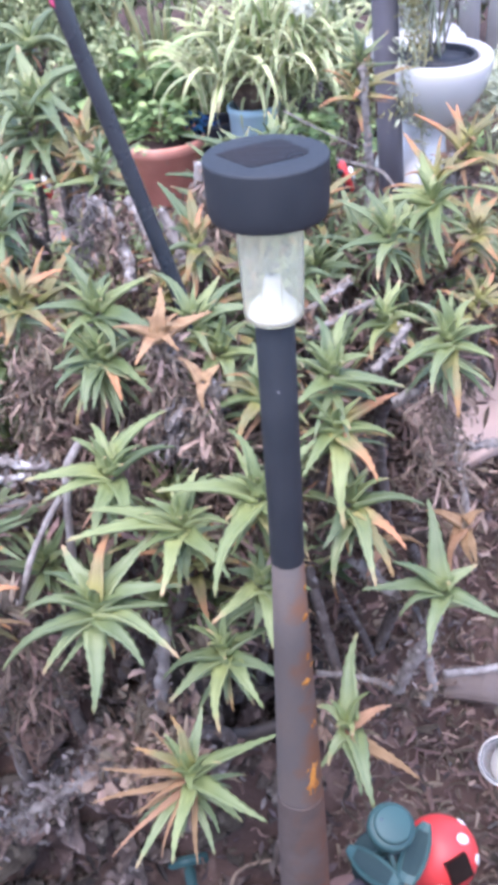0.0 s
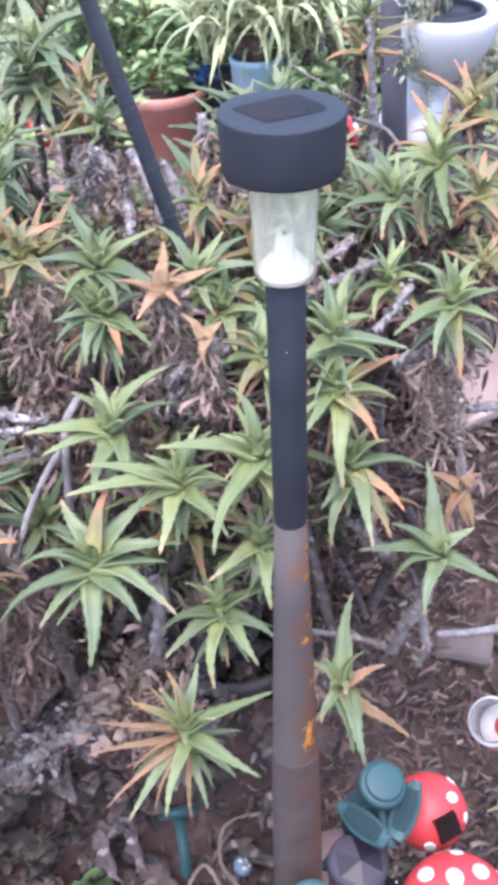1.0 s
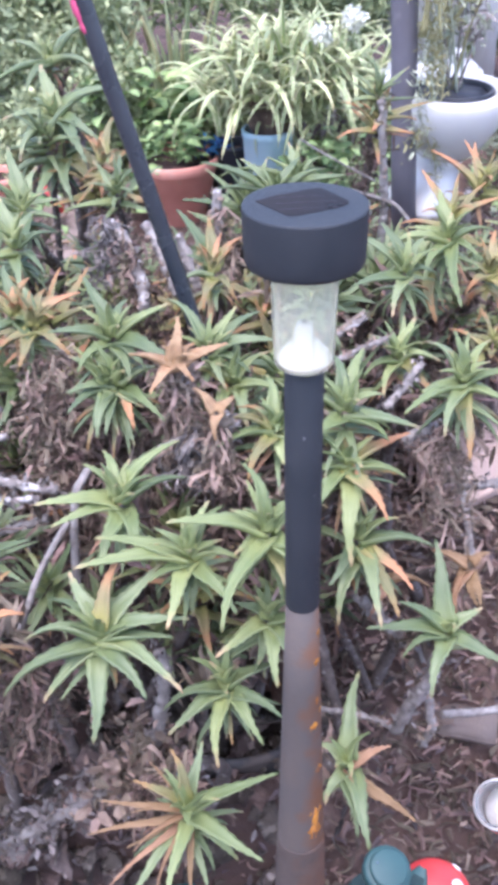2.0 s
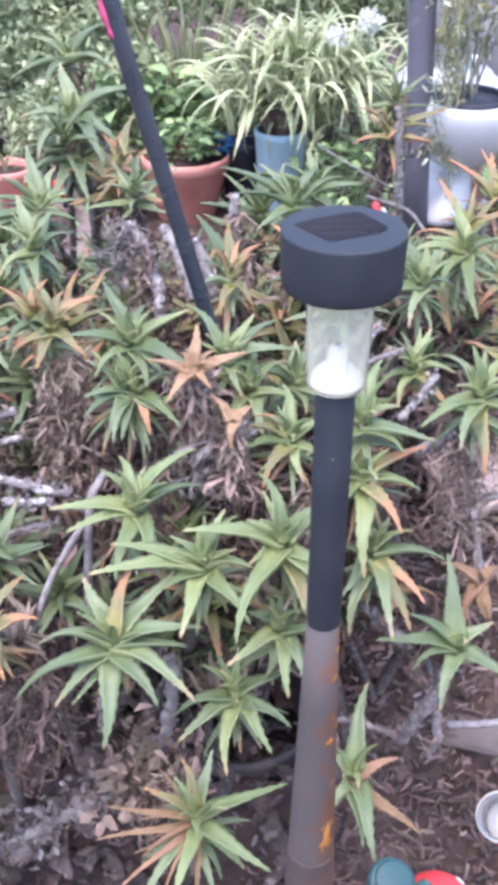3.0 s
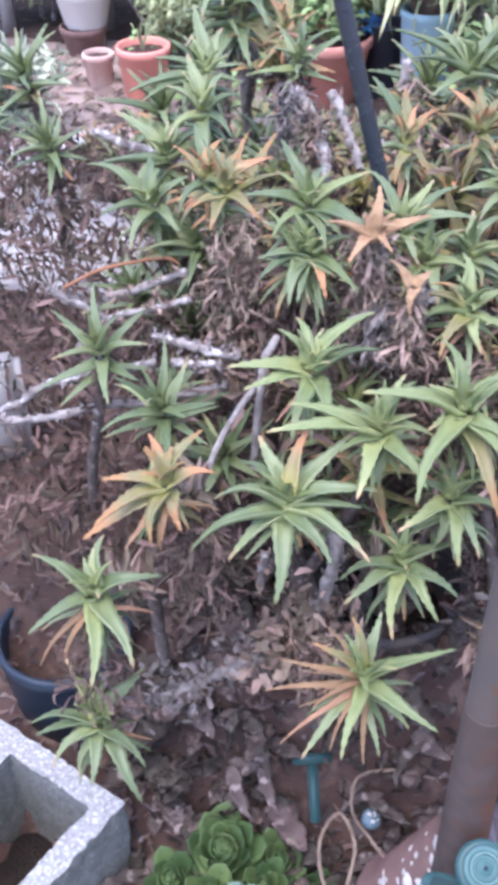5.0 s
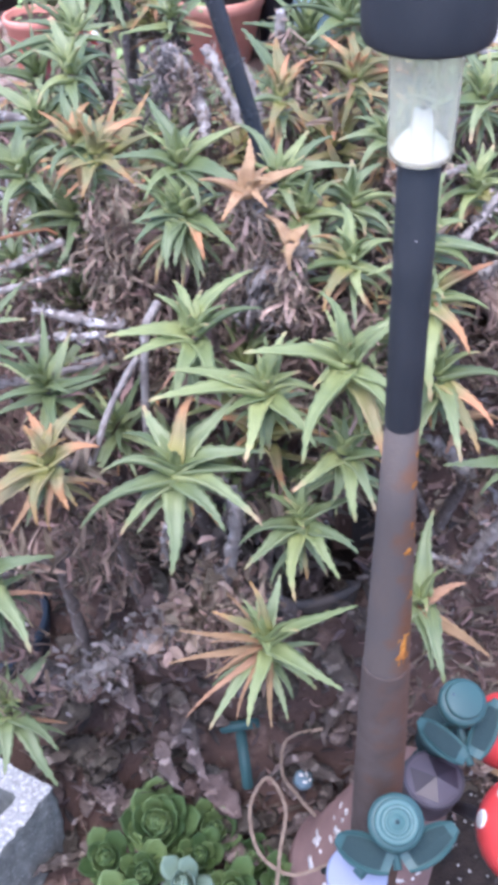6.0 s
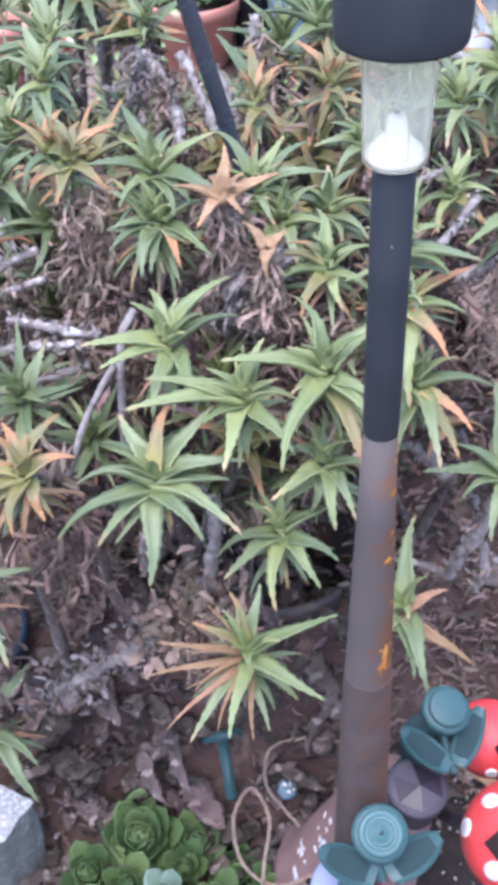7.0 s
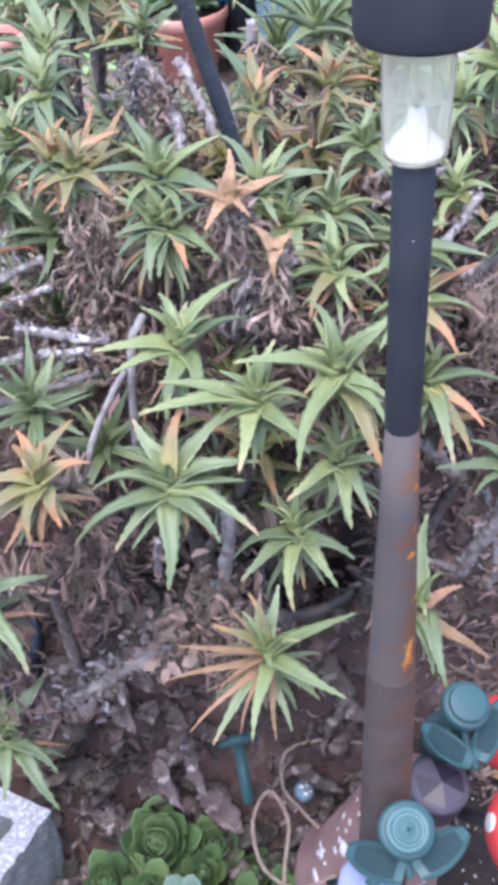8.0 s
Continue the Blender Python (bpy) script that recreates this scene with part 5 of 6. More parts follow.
def stalky_plant(x, y, z, count, h, spread, mats, seed, label):
    p = thing("stalky_plant", x, y, z, label, "plant")
    rng = random.Random(seed)
    for k in range(count):
        bm = bmesh.new()
        a, r = rng.uniform(0, 6.28), spread * rng.random()
        top = Vector((r * math.cos(a), r * math.sin(a), h * rng.uniform(0.5, 1)))
        base = Vector((rng.gauss(0, 0.02), rng.gauss(0, 0.02), 0))
        c = bow([base, base.lerp(top, 0.5) + Vector((0, 0, 0.03)), top], 4)
        tube(bm, c, 0.003, 5)
        s = part("stalk", bm, rng.choice(mats), p)
        part_mesh("leaves", flat_leaves(22, lambda q: c[q.randrange(len(c) // 2, len(c))] + Vector((q.gauss(0, 0.012), q.gauss(0, 0.012), q.gauss(0, 0.012))), 0.03, (1, 0.25), rng, 1.4), rng.choice(mats), s, "", False)


stalky_plant(0.592, 2.407, 0.610, 16, 0.32, 0.13, ["bush_grey", "bush_grey", "stem", "yellow_stalk"], 6, "straggly grey-green plant growing from a nursery pot")
stalky_plant(0.491, 2.261, 0.77, 6, 0.19, 0.04, ["bush_grey", "yellow_stalk"], 8, "trailing grey-green sprays hanging by the post")


def trailing(x, y, z, length, seed):
    p = thing("trailing_plant", x, y, z, "fine-leaved yellowish plant trailing beside the dark post", "plant")
    rng = random.Random(seed)
    for k in range(5):
        bm = bmesh.new()
        c = bow([(k * 0.008 - 0.016, 0, 0), (k * 0.010 - 0.02 + rng.gauss(0, 0.02), -0.02, -length * 0.4), (k * 0.012 - 0.02 + rng.gauss(0, 0.02), 0, -length * rng.uniform(0.7, 1))], 6)
        tube(bm, c, 0.0012, 5)
        s = part("stalk", bm, "yellow_stalk", p)
        part_mesh("leaves", flat_leaves(150, lambda q: c[q.randrange(len(c))] + Vector((q.gauss(0, 0.008), q.gauss(0, 0.008), q.gauss(0, 0.012))), 0.022, (1, 0.18), rng, 1.3), rng.choice(["bush_grey", "bush", "yellow_stalk"]), s, "", False)


trailing(0.509, 2.285, 0.80, 0.37, 2)


def build_fence():
    f = thing("picket_fence", 1.0, 3.75, 0.06, "weathered white wooden picket fence behind the planter", "fence")
    for k in range(12):
        bm = bmesh.new()
        x = -0.28 + k * 0.105
        box(bm, x, x + 0.075, 0, 0.02, 0.03, 1.35, 0.003)
        part("picket", bm, "wood_white", f)
    for z in (0.35, 1.05):
        bm = bmesh.new()
        box(bm, -0.3, 1.0, 0.0205, 0.06, z, z + 0.08, 0.003)
        part("rail", bm, "wood_white", f)


build_fence()

pot("coral_pot", -0.565, 3.12, G - 0.005, 0.080, 0.062, 0.152, "coral_plastic", "coral-red ribbed plastic flower pot on bare soil", rim=0.022)
leafy_plant(-0.565, 3.12, G + 0.11, 0.04, 0.10, 8, 24, "sparse green seedling in a coral pot", 0.5)
pot("small_white_pot", -0.712, 3.20, G, 0.048, 0.038, 0.10, "pale_clay", "small clay pot with a whitewashed rim", rim=0.018)
pot("brown_bowl", -0.800, 3.48, G, 0.076, 0.055, 0.095, "terracotta_old", "low brown clay bowl on the ground", rim=0.02, soil="")
pot("white_cup_pot", -0.790, 3.48, G + 0.094, 0.094, 0.068, 0.125, "white_pot", "white square-rimmed flower pot with purple flowers", rim=0.03, lip=0.004, n=8)
fl = part_mesh("purple_flowers", flat_leaves(160, lambda r: (r.gauss(0, 0.035), r.gauss(0, 0.03), r.gauss(0, 0.025)), 0.024, (1, 0.7), random.Random(14), 1.5), "purple_petal", None, "", False)
fl.matrix_world = pose(-0.78, 3.50, 0.375)
tagged(fl, "bunch of purple flowers in a white pot", "flowers", kind="stuff")


def build_red_figure(x, y, z):
    g = thing("garden_ornament", x, y, z, "small dark red glazed garden ornament", "ornament")
    bm = bmesh.new()
    lathe(bm, [(0, 0), (0.030, 0.002), (0.036, 0.02), (0.028, 0.05), (0.018, 0.065), (0.024, 0.08), (0.018, 0.10), (0, 0.105)], 20)
    roughen(bm, 0.004, 30)
    part("body", bm, "maroon", g)
    bm = bmesh.new()
    lathe(bm, [(0, 0.08), (0.014, 0.082), (0.018, 0.095), (0.010, 0.108), (0, 0.11)], 14, 0.04, -0.01)
    part("bloom", bm, "coral_plastic", g)


build_red_figure(-0.53, 2.98, 0.088)
far_litter = part_mesh("far_litter", flat_leaves(900, lambda r: (lambda x, y: (x, y, ground_z(x, y) + 0.012 + abs(r.gauss(0, 0.006))))(r.uniform(-1.25, -0.35), r.uniform(2.5, 3.4)), 0.035, (1, 0.4), random.Random(61), 0.6), "dead_pale", None, "", False)
tagged(far_litter, "scattered dry leaves on the bare earth round the pots", "leaf litter", kind="stuff")


def build_table():
    t = thing("plant_stand", -0.93, 3.62, 0.08, "grey weathered wooden plant stand", "plant stand")
    bm = bmesh.new()
    box(bm, -0.20, 0.20, -0.14, 0.14, 0.39, 0.42, 0.004)
    part("top", bm, "wood_grey", t)
    for sx in (-0.17, 0.17):
        for sy in (-0.11, 0.11):
            bm = bmesh.new()
            box(bm, sx - 0.022, sx + 0.022, sy - 0.02, sy + 0.02, 0, 0.39, 0.003)
            part("leg", bm, "wood_grey", t)
    p = thing("planter_box", -0.93, 3.62, 0.501, "orange-brown wooden planter box on a stand", "planter")
    for x0, x1, y0, y1 in ((-0.17, 0.17, -0.11, -0.095), (-0.17, 0.17, 0.095, 0.11), (-0.17, -0.155, -0.094, 0.094), (0.155, 0.17, -0.094, 0.094)):
        bm = bmesh.new()
        box(bm, x0, x1, y0, y1, 0, 0.17, 0.003)
        part("side", bm, "wood_brown", p)
    bm = bmesh.new()
    box(bm, -0.154, 0.154, -0.094, 0.094, 0.0, 0.14)
    part("pot_soil", bm, "soil", p)


build_table()


def build_red_toy(x, y, z, s, name="toy_car", label="small red and white toy car tipped on its end", ry=70):
    c = thing(name, x, y, z, label, "toy", rx=20, ry=ry, rz=12)
    bm = bmesh.new()
    box(bm, -0.05 * s, 0.05 * s, -0.02 * s, 0.02 * s, 0.0, 0.022 * s, 0.006 * s)
    part("body", bm, "poppy_red", c)
    bm = bmesh.new()
    box(bm, -0.025 * s, 0.02 * s, -0.017 * s, 0.017 * s, 0.0225 * s, 0.036 * s, 0.005 * s)
    part("cabin", bm, "white_plastic", c)
    for sx in (-0.03, 0.03):
        for sy in (-0.022, 0.022):
            bm = bmesh.new()
            tube(bm, [(sx * s, (sy - 0.003) * s, 0.002 * s), (sx * s, (sy + 0.003) * s, 0.002 * s)], 0.010 * s, 14)
            part("wheel", bm, "black_plastic", c)


build_red_toy(0.207, 1.44, 0.722, 0.46, label="small red and white toy car caught among aloe stems")
build_red_toy(-0.40, 3.02, 0.19, 0.9, "red_ornament", "small red and white plastic ornament among dry stems", 60)


# ---- the hedge of shrubs behind the pots ----
def bush(x, y, z, w, d, h, count, size, shape, mat, seed, label):
    b = thing("shrub", x, y, z, label, "shrub", "shrubs behind the pots")
    rng = random.Random(seed)
    clumps = [(rng.uniform(-w, w), rng.uniform(-d, d), h * (0.15 + 0.85 * rng.random())) for _ in range(16)]
    for k in range(7):
        bm = bmesh.new()
        q = clumps[k]
        tube(bm, bow([(q[0] * 0.3, q[1] * 0.3, -0.03), (q[0] * 0.6, q[1] * 0.6, q[2] * 0.5), q], 4), [0.010, 0.009, 0.008, 0.007, 0.006, 0.005, 0.004, 0.004, 0.003], 6)
        part("branch", bm, "stem", b)

    def spot(r):
        c = clumps[r.randrange(16)]
        v = Vector((r.gauss(0, 1), r.gauss(0, 1), r.gauss(0, 1)))
        v = v.normalized() * r.uniform(0.35, 1) * 0.16 * (w + 0.2)
        return c[0] + v.x * 1.6, c[1] + v.y, max(0.01, c[2] + v.z)
    tagged(part_mesh("crown", flat_leaves(count, spot, size, shape, rng, 1.1), mat, b, "", False), kind="stuff")


bush(-0.45, 3.55, 0.08, 0.35, 0.15, 0.75, 6500, 0.032, (1, 0.42), "bush", 3, "soft green leafy shrub behind the pots")
bush(-0.75, 3.95, 0.08, 0.40, 0.15, 1.0, 6500, 0.034, (1, 0.42), "bush", 4, "soft green leafy shrub behind the pots")
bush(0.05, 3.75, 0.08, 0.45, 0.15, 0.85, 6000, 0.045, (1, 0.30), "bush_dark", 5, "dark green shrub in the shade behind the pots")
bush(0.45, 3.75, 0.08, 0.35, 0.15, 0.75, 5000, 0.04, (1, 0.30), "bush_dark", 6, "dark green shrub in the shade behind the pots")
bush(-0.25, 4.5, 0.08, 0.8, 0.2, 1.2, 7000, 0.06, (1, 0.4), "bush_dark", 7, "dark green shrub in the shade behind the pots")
bush(0.95, 4.3, 0.08, 0.7, 0.2, 1.2, 3200, 0.07, (1, 0.45), "bush", 8, "green shrub behind the fence")
bush(-0.46, 3.50, 0.09, 0.14, 0.08, 0.45, 2200, 0.030, (1, 0.42), "bush", 21, "soft green leafy shrub behind the pots")
bush(-0.30, 3.25, 0.09, 0.18, 0.10, 0.42, 2600, 0.034, (1, 0.4), "bush", 22, "soft green leafy shrub behind the pots")
bush(0.30, 3.42, 0.09, 0.16, 0.08, 0.35, 2000, 0.032, (1, 0.45), "bush", 23, "soft green leafy shrub behind the pots")
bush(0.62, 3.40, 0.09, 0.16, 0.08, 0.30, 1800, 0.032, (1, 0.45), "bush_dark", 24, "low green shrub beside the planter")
bush(1.08, 3.15, 0.09, 0.14, 0.10, 0.30, 1500, 0.034, (1, 0.4), "bush_grey", 25, "low grey-green shrub beside the planter")
bush(-1.02, 3.88, 0.08, 0.28, 0.10, 0.8, 4200, 0.034, (1, 0.42), "bush", 26, "soft green leafy shrub behind the plant stand")
bush(-1.35, 3.9, 0.08, 0.35, 0.2, 1.0, 2600, 0.06, (1, 0.5), "bush", 9, "soft green leafy shrub behind the pots")
bush(-0.98, 2.75, 0.09, 0.16, 0.12, 0.28, 1300, 0.05, (1, 0.28), "bush_grey", 10, "low grey-green shrub at the edge of the bed")
bush(1.05, 2.6, 0.09, 0.18, 0.15, 0.42, 1500, 0.05, (1, 0.3), "bush_grey", 11, "low grey-green shrub at the edge of the bed")
bush(-0.38, 3.35, 0.09, 0.16, 0.10, 0.42, 3000, 0.03, (1, 0.4), "bush", 12, "soft green leafy shrub behind the pots")


def strap_clump(x, y, z, count, seed):
    p = thing("strap_leaf_clump", x, y, z, "upright clump of long green and yellowing strap leaves", "plant")
    rng = random.Random(seed)
    for i in range(count):
        bm = bmesh.new()
        a, r = rng.uniform(0, 6.28), rng.uniform(0.04, 0.22)
        h = rng.uniform(0.4, 0.75)
        tube(bm, bow([(0.05 * math.cos(a), 0.03 * math.sin(a), 0), (r * 0.6 * math.cos(a), r * 0.5 * math.sin(a), h * 0.6), (r * math.cos(a), r * math.sin(a), h * rng.uniform(0.7, 1))], 4), [0.008, 0.009, 0.009, 0.008, 0.008, 0.007, 0.006, 0.004, 0.002], 4)
        part("leaf", bm, rng.choice(["bush", "bush", "bush_dark", "yellow_stalk"]), p)


strap_clump(0.0, 3.5, 0.09, 26, 2)
strap_clump(-0.22, 3.55, 0.09, 18, 5)


# ---- stones and slabs ----
def slab(name, x, y, z, sx, sy, sz, rz, mat, label, seed, rx=0, ry=0):
    s = new(name)
    s.matrix_world = pose(x, y, z, rx, ry, rz)
    tagged(s, label, "stone")
    bm = bmesh.new()
    box(bm, -sx / 2, sx / 2, -sy / 2, sy / 2, -sz / 2, sz / 2, min(sx, sy, sz) * 0.2)
    bmesh.ops.subdivide_edges(bm, edges=bm.edges[:], cuts=2, use_grid_fill=True)
    roughen(bm, min(sx, sy) * 0.06, 14, seed)
    part("block", bm, mat, s)


slab("flat_stone", 0.365, 1.31, 0.392, 0.19, 0.19, 0.04, 25, "stone_pink", "flat pinkish stone slab half buried in litter", 1, rx=12)
slab("pale_paver", -0.56, 1.16, 0.39, 0.12, 0.05, 0.16, 15, "stone_pale", "pale upright paver at the edge of the bed", 2)
slab("flat_stone", 0.290, 0.985, 0.165, 0.085, 0.05, 0.012, -20, "stone_brown", "flat grey-brown stone lying in the litter", 9, rx=14)
slab("pale_paver", -0.50, 1.68, 0.352, 0.34, 0.30, 0.05, -15, "stone_pale", "pale grey paving slab lying beyond the aloes", 5)
slab("pale_paver", -0.74, 2.25, 0.235, 0.36, 0.30, 0.09, 12, "stone_pale", "pale whitish paving slab at the edge of the bed", 7)


# ---- hollow concrete block ----
def build_block():
    b = thing("concrete_block", -0.346, 0.762, -0.118, "hollow grey concrete block with a crumbling rim", "concrete block", rz=146)
    # outer corner at the origin, long side along +x, short side along +y
    L, W, H, t = 0.42, 0.21, 0.20, 0.031

    def rect(x0, y0, x1, y1, z, n=10):
        pts = []
        for (a, c), (d, e) in (((x0, y0), (x1, y0)), ((x1, y0), (x1, y1)), ((x1, y1), (x0, y1)), ((x0, y1), (x0, y0))):
            pts += [(a + (d - a) * k / n, c + (e - c) * k / n, z) for k in range(n)]
        return pts
    hx0, hx1, hy0, hy1 = t, 0.17, t, W - t
    out = [rect(0, 0, L * 0.52, W, z) for z in (0, 0.06, 0.12, 0.17, H)]
    inn = [rect(hx0, hy0, hx1, hy1, z) for z in (H, 0.15, 0.08, 0.02)]
    # the rim's paler tone puts light from above into its colour
    for name, loops, mat in (("outer_face", out, "concrete"), ("rim", [out[-1], inn[0]], "concrete_rim_lit"), ("core_wall", inn, "concrete")):
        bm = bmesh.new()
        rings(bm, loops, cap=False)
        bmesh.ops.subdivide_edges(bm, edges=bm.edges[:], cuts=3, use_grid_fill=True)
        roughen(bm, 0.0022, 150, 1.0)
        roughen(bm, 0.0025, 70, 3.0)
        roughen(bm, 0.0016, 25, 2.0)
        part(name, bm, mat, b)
    # near-black floor: the shade deep in the hollow, put in as colour
    bm = bmesh.new()
    box(bm, hx0 - 0.002, hx1 + 0.002, hy0 - 0.002, hy1 + 0.002, 0.0, 0.03)
    part("core_fill", bm, "potting", b)


build_block()


# ---- fleshy succulents by the block ----
FLESHY = [blade_mesh("fleshy_leaf", m, length=0.045, width=w, thick=0.007, rise=0.5, droop=-0.3, fold=0.22, segs=9, base=0.26, taper=8.0) for w, m in ((0.024, "succulent"), (0.028, "succulent"), (0.024, "succulent_grey"))]


def succulent(x, y, z, size, n, seed, grey=False, rx=20, ry=0):
    p = thing("succulent", x, y, z, "grey-green fleshy rosette succulent" if grey else "dense green fleshy-leaved succulent rosette", "succulent", "succulents by the block", rx=rx, ry=ry)
    rng = random.Random(seed)
    for i in range(n):
        u = i / (n - 1)
        f = part_mesh("leaf", FLESHY[2 if grey else rng.randrange(2)], None, p)
        s = size * (0.45 + 0.6 * u) * rng.uniform(0.9, 1.1)
        f.matrix_local = pose(0, 0, 0.02 * (1 - u), 0, -(82 - 75 * u) + rng.uniform(-6, 6), i * 137.5) @ pose(0.004, 0, 0) @ Matrix.Diagonal((s, s, s, 1))
    bm = bmesh.new()
    tube(bm, [(0, 0, 0.01), (0, 0.004, -0.03), (0, 0.01, -0.08)], 0.006, 7)
    part("stem", bm, "stem", p)


succulent(-0.226, 0.764, -0.038, 1.5, 56, 1)
succulent(-0.154, 0.758, -0.051, 1.20, 30, 2)
succulent(-0.289, 0.723, -0.038, 1.14, 30, 3)
succulent(-0.192, 0.670, -0.013, 1.20, 16, 4, True)
succulent(-0.109, 0.723, -0.063, 1.03, 26, 5)
succulent(-0.267, 0.648, -0.020, 1.25, 28, 6)
succulent(-0.135, 0.666, -0.033, 1.14, 26, 7)
succulent(-0.077, 0.685, -0.051, 0.91, 22, 8)
succulent(-0.242, 0.698, -0.033, 1.14, 26, 9)
succulent(-0.172, 0.717, -0.038, 1.03, 26, 10)


# ---- odds and ends on the soil ----
def build_peg():
    g = thing("plastic_peg", -0.111, 0.826, 0.052, "dark turquoise plastic plant peg lying on the litter", "plant peg", rx=-50, rz=5)
    g.scale = (1.0, 1.0, 1.1)
    bm = bmesh.new()
    box(bm, -0.026, 0.026, -0.004, 0.004, 0.012, 0.024, 0.002)
    part("crossbar", bm, "teal", g)
    bm = bmesh.new()
    box(bm, -0.007, 0.007, -0.0035, 0.0035, -0.055, 0.0115, 0.002)
    part("shank", bm, "teal", g)


build_peg()


def build_cap():
    c = thing("bottle_cap", -0.036, 0.790, 0.008, "small blue and white bottle cap", "bottle cap", rx=15, ry=20)
    bm = bmesh.new()
    lathe(bm, [(0, 0.008), (0.010, 0.008), (0.0125, 0.006), (0.0135, 0), (0.012, 0), (0.011, 0.005), (0, 0.0055)], 22)
    part("shell", bm, "cap_blue", c)
    for x0, x1, y0, y1 in ((-0.009, -0.003, 0.001, 0.005), (-0.003, 0.003, -0.007, -0.003), (0.001, 0.005, 0.002, 0.008), (0.005, 0.009, -0.004, 0.000)):
        bm = bmesh.new()
        box(bm, x0, x1, y0, y1, 0.0078, 0.0086)
        roughen(bm, 0.002, 200)
        part("mark", bm, "white_paint", c, "white printed mark", smooth=False)


build_cap()


def twine(pts, label):
    c = bow(pts, 8)
    bm = bmesh.new()
    n = len(c)
    for s in range(3):
        tube(bm, [p + 0.0011 * Vector((math.cos(i * 0.9 + s * 2.09), math.sin(i * 0.9 + s * 2.09), 0.5 * math.sin(i * 0.9 + s * 2.09 + 1))) for i, p in enumerate(c)], 0.0014, 6)
    tagged(part("twine", bm, "rope"), label, "twine")


twine([(-0.018, 0.639, 0.075), (-0.065, 0.633, 0.068), (-0.100, 0.657, 0.080), (-0.106, 0.697, 0.110), (-0.083, 0.727, 0.121), (-0.065, 0.697, 0.104), (-0.075, 0.657, 0.080), (-0.083, 0.616, 0.068)], "loop of tan twine lying on the soil")
twine([(0.041, 0.803, 0.080), (-0.007, 0.815, 0.080), (-0.053, 0.815, 0.063), (-0.063, 0.768, 0.063), (-0.047, 0.727, 0.075), (-0.030, 0.697, 0.080)], "strand of tan twine beside a clay pot")


def build_clay_pot():
    p = thing("upturned_clay_pot", 0.018, 0.690, -0.075, "upturned old clay pot with flaking white paint", "clay pot", rx=4, ry=13)
    p.scale = (0.86, 0.86, 1.12)
    bm = bmesh.new()
    lathe(bm, [(0.100, 0), (0.105, 0.003), (0.105, 0.040), (0.101, 0.044), (0.095, 0.046), (0.053, 0.230), (0.050, 0.234), (0.014, 0.234), (0.012, 0.225), (0.047, 0.222), (0.086, 0.046), (0.092, 0.0)], 40)
    part("pot_wall", bm, "terracotta_old", p)
    rng = random.Random(3)
    for k in range(64):
        bm = bmesh.new()
        z = rng.uniform(0.055, 0.225)
        r = 0.095 - (z - 0.046) * (0.042 / 0.184) + 0.0004
        a, s = radians(rng.uniform(165, 300)), rng.uniform(0.0025, 0.0055) * (2.4 if k % 4 == 0 else 1)
        q = [(1 + rng.uniform(-0.4, 0.5), k2 * 0.785) for k2 in range(8)]
        loops = [[((r + e) * math.cos(a + w * s * m / r * math.cos(b)), (r + e) * math.sin(a + w * s * m / r * math.cos(b)), z + w * s * 0.8 * m * math.sin(b)) for m, b in q] for e, w in ((-0.001, 1), (0.0004, 0.9))]
        rings(bm, loops)
        part("paint_flake", bm, "white_paint", p)


build_clay_pot()


# ---- solar flower toys and dotted ornaments ----
def petal(bm, length, width, a, z, up, drop):
    """A rounded leaf of a toy, with a raised margin."""
    m = pose(0, -drop, z, 0, -up, a)
    loops = []
    for i in range(9):
        u = i / 8
        w = width * 0.5 * math.sin(math.pi * min(0.97, u * 0.86 + 0.12)) ** 0.5
        x = 0.006 + u * length
        h = 0.004 * u * u * 3
        loops.append([m @ Vector(p) for p in ((x, -w, h + 0.0012), (x, -w * 0.9, h + 0.0025), (x, -w * 0.72, h + 0.0008), (x, 0, h), (x, w * 0.72, h + 0.0008), (x, w * 0.9, h + 0.0025), (x, w, h + 0.0012), (x, 0, h - 0.003))])
    rings(bm, loops)


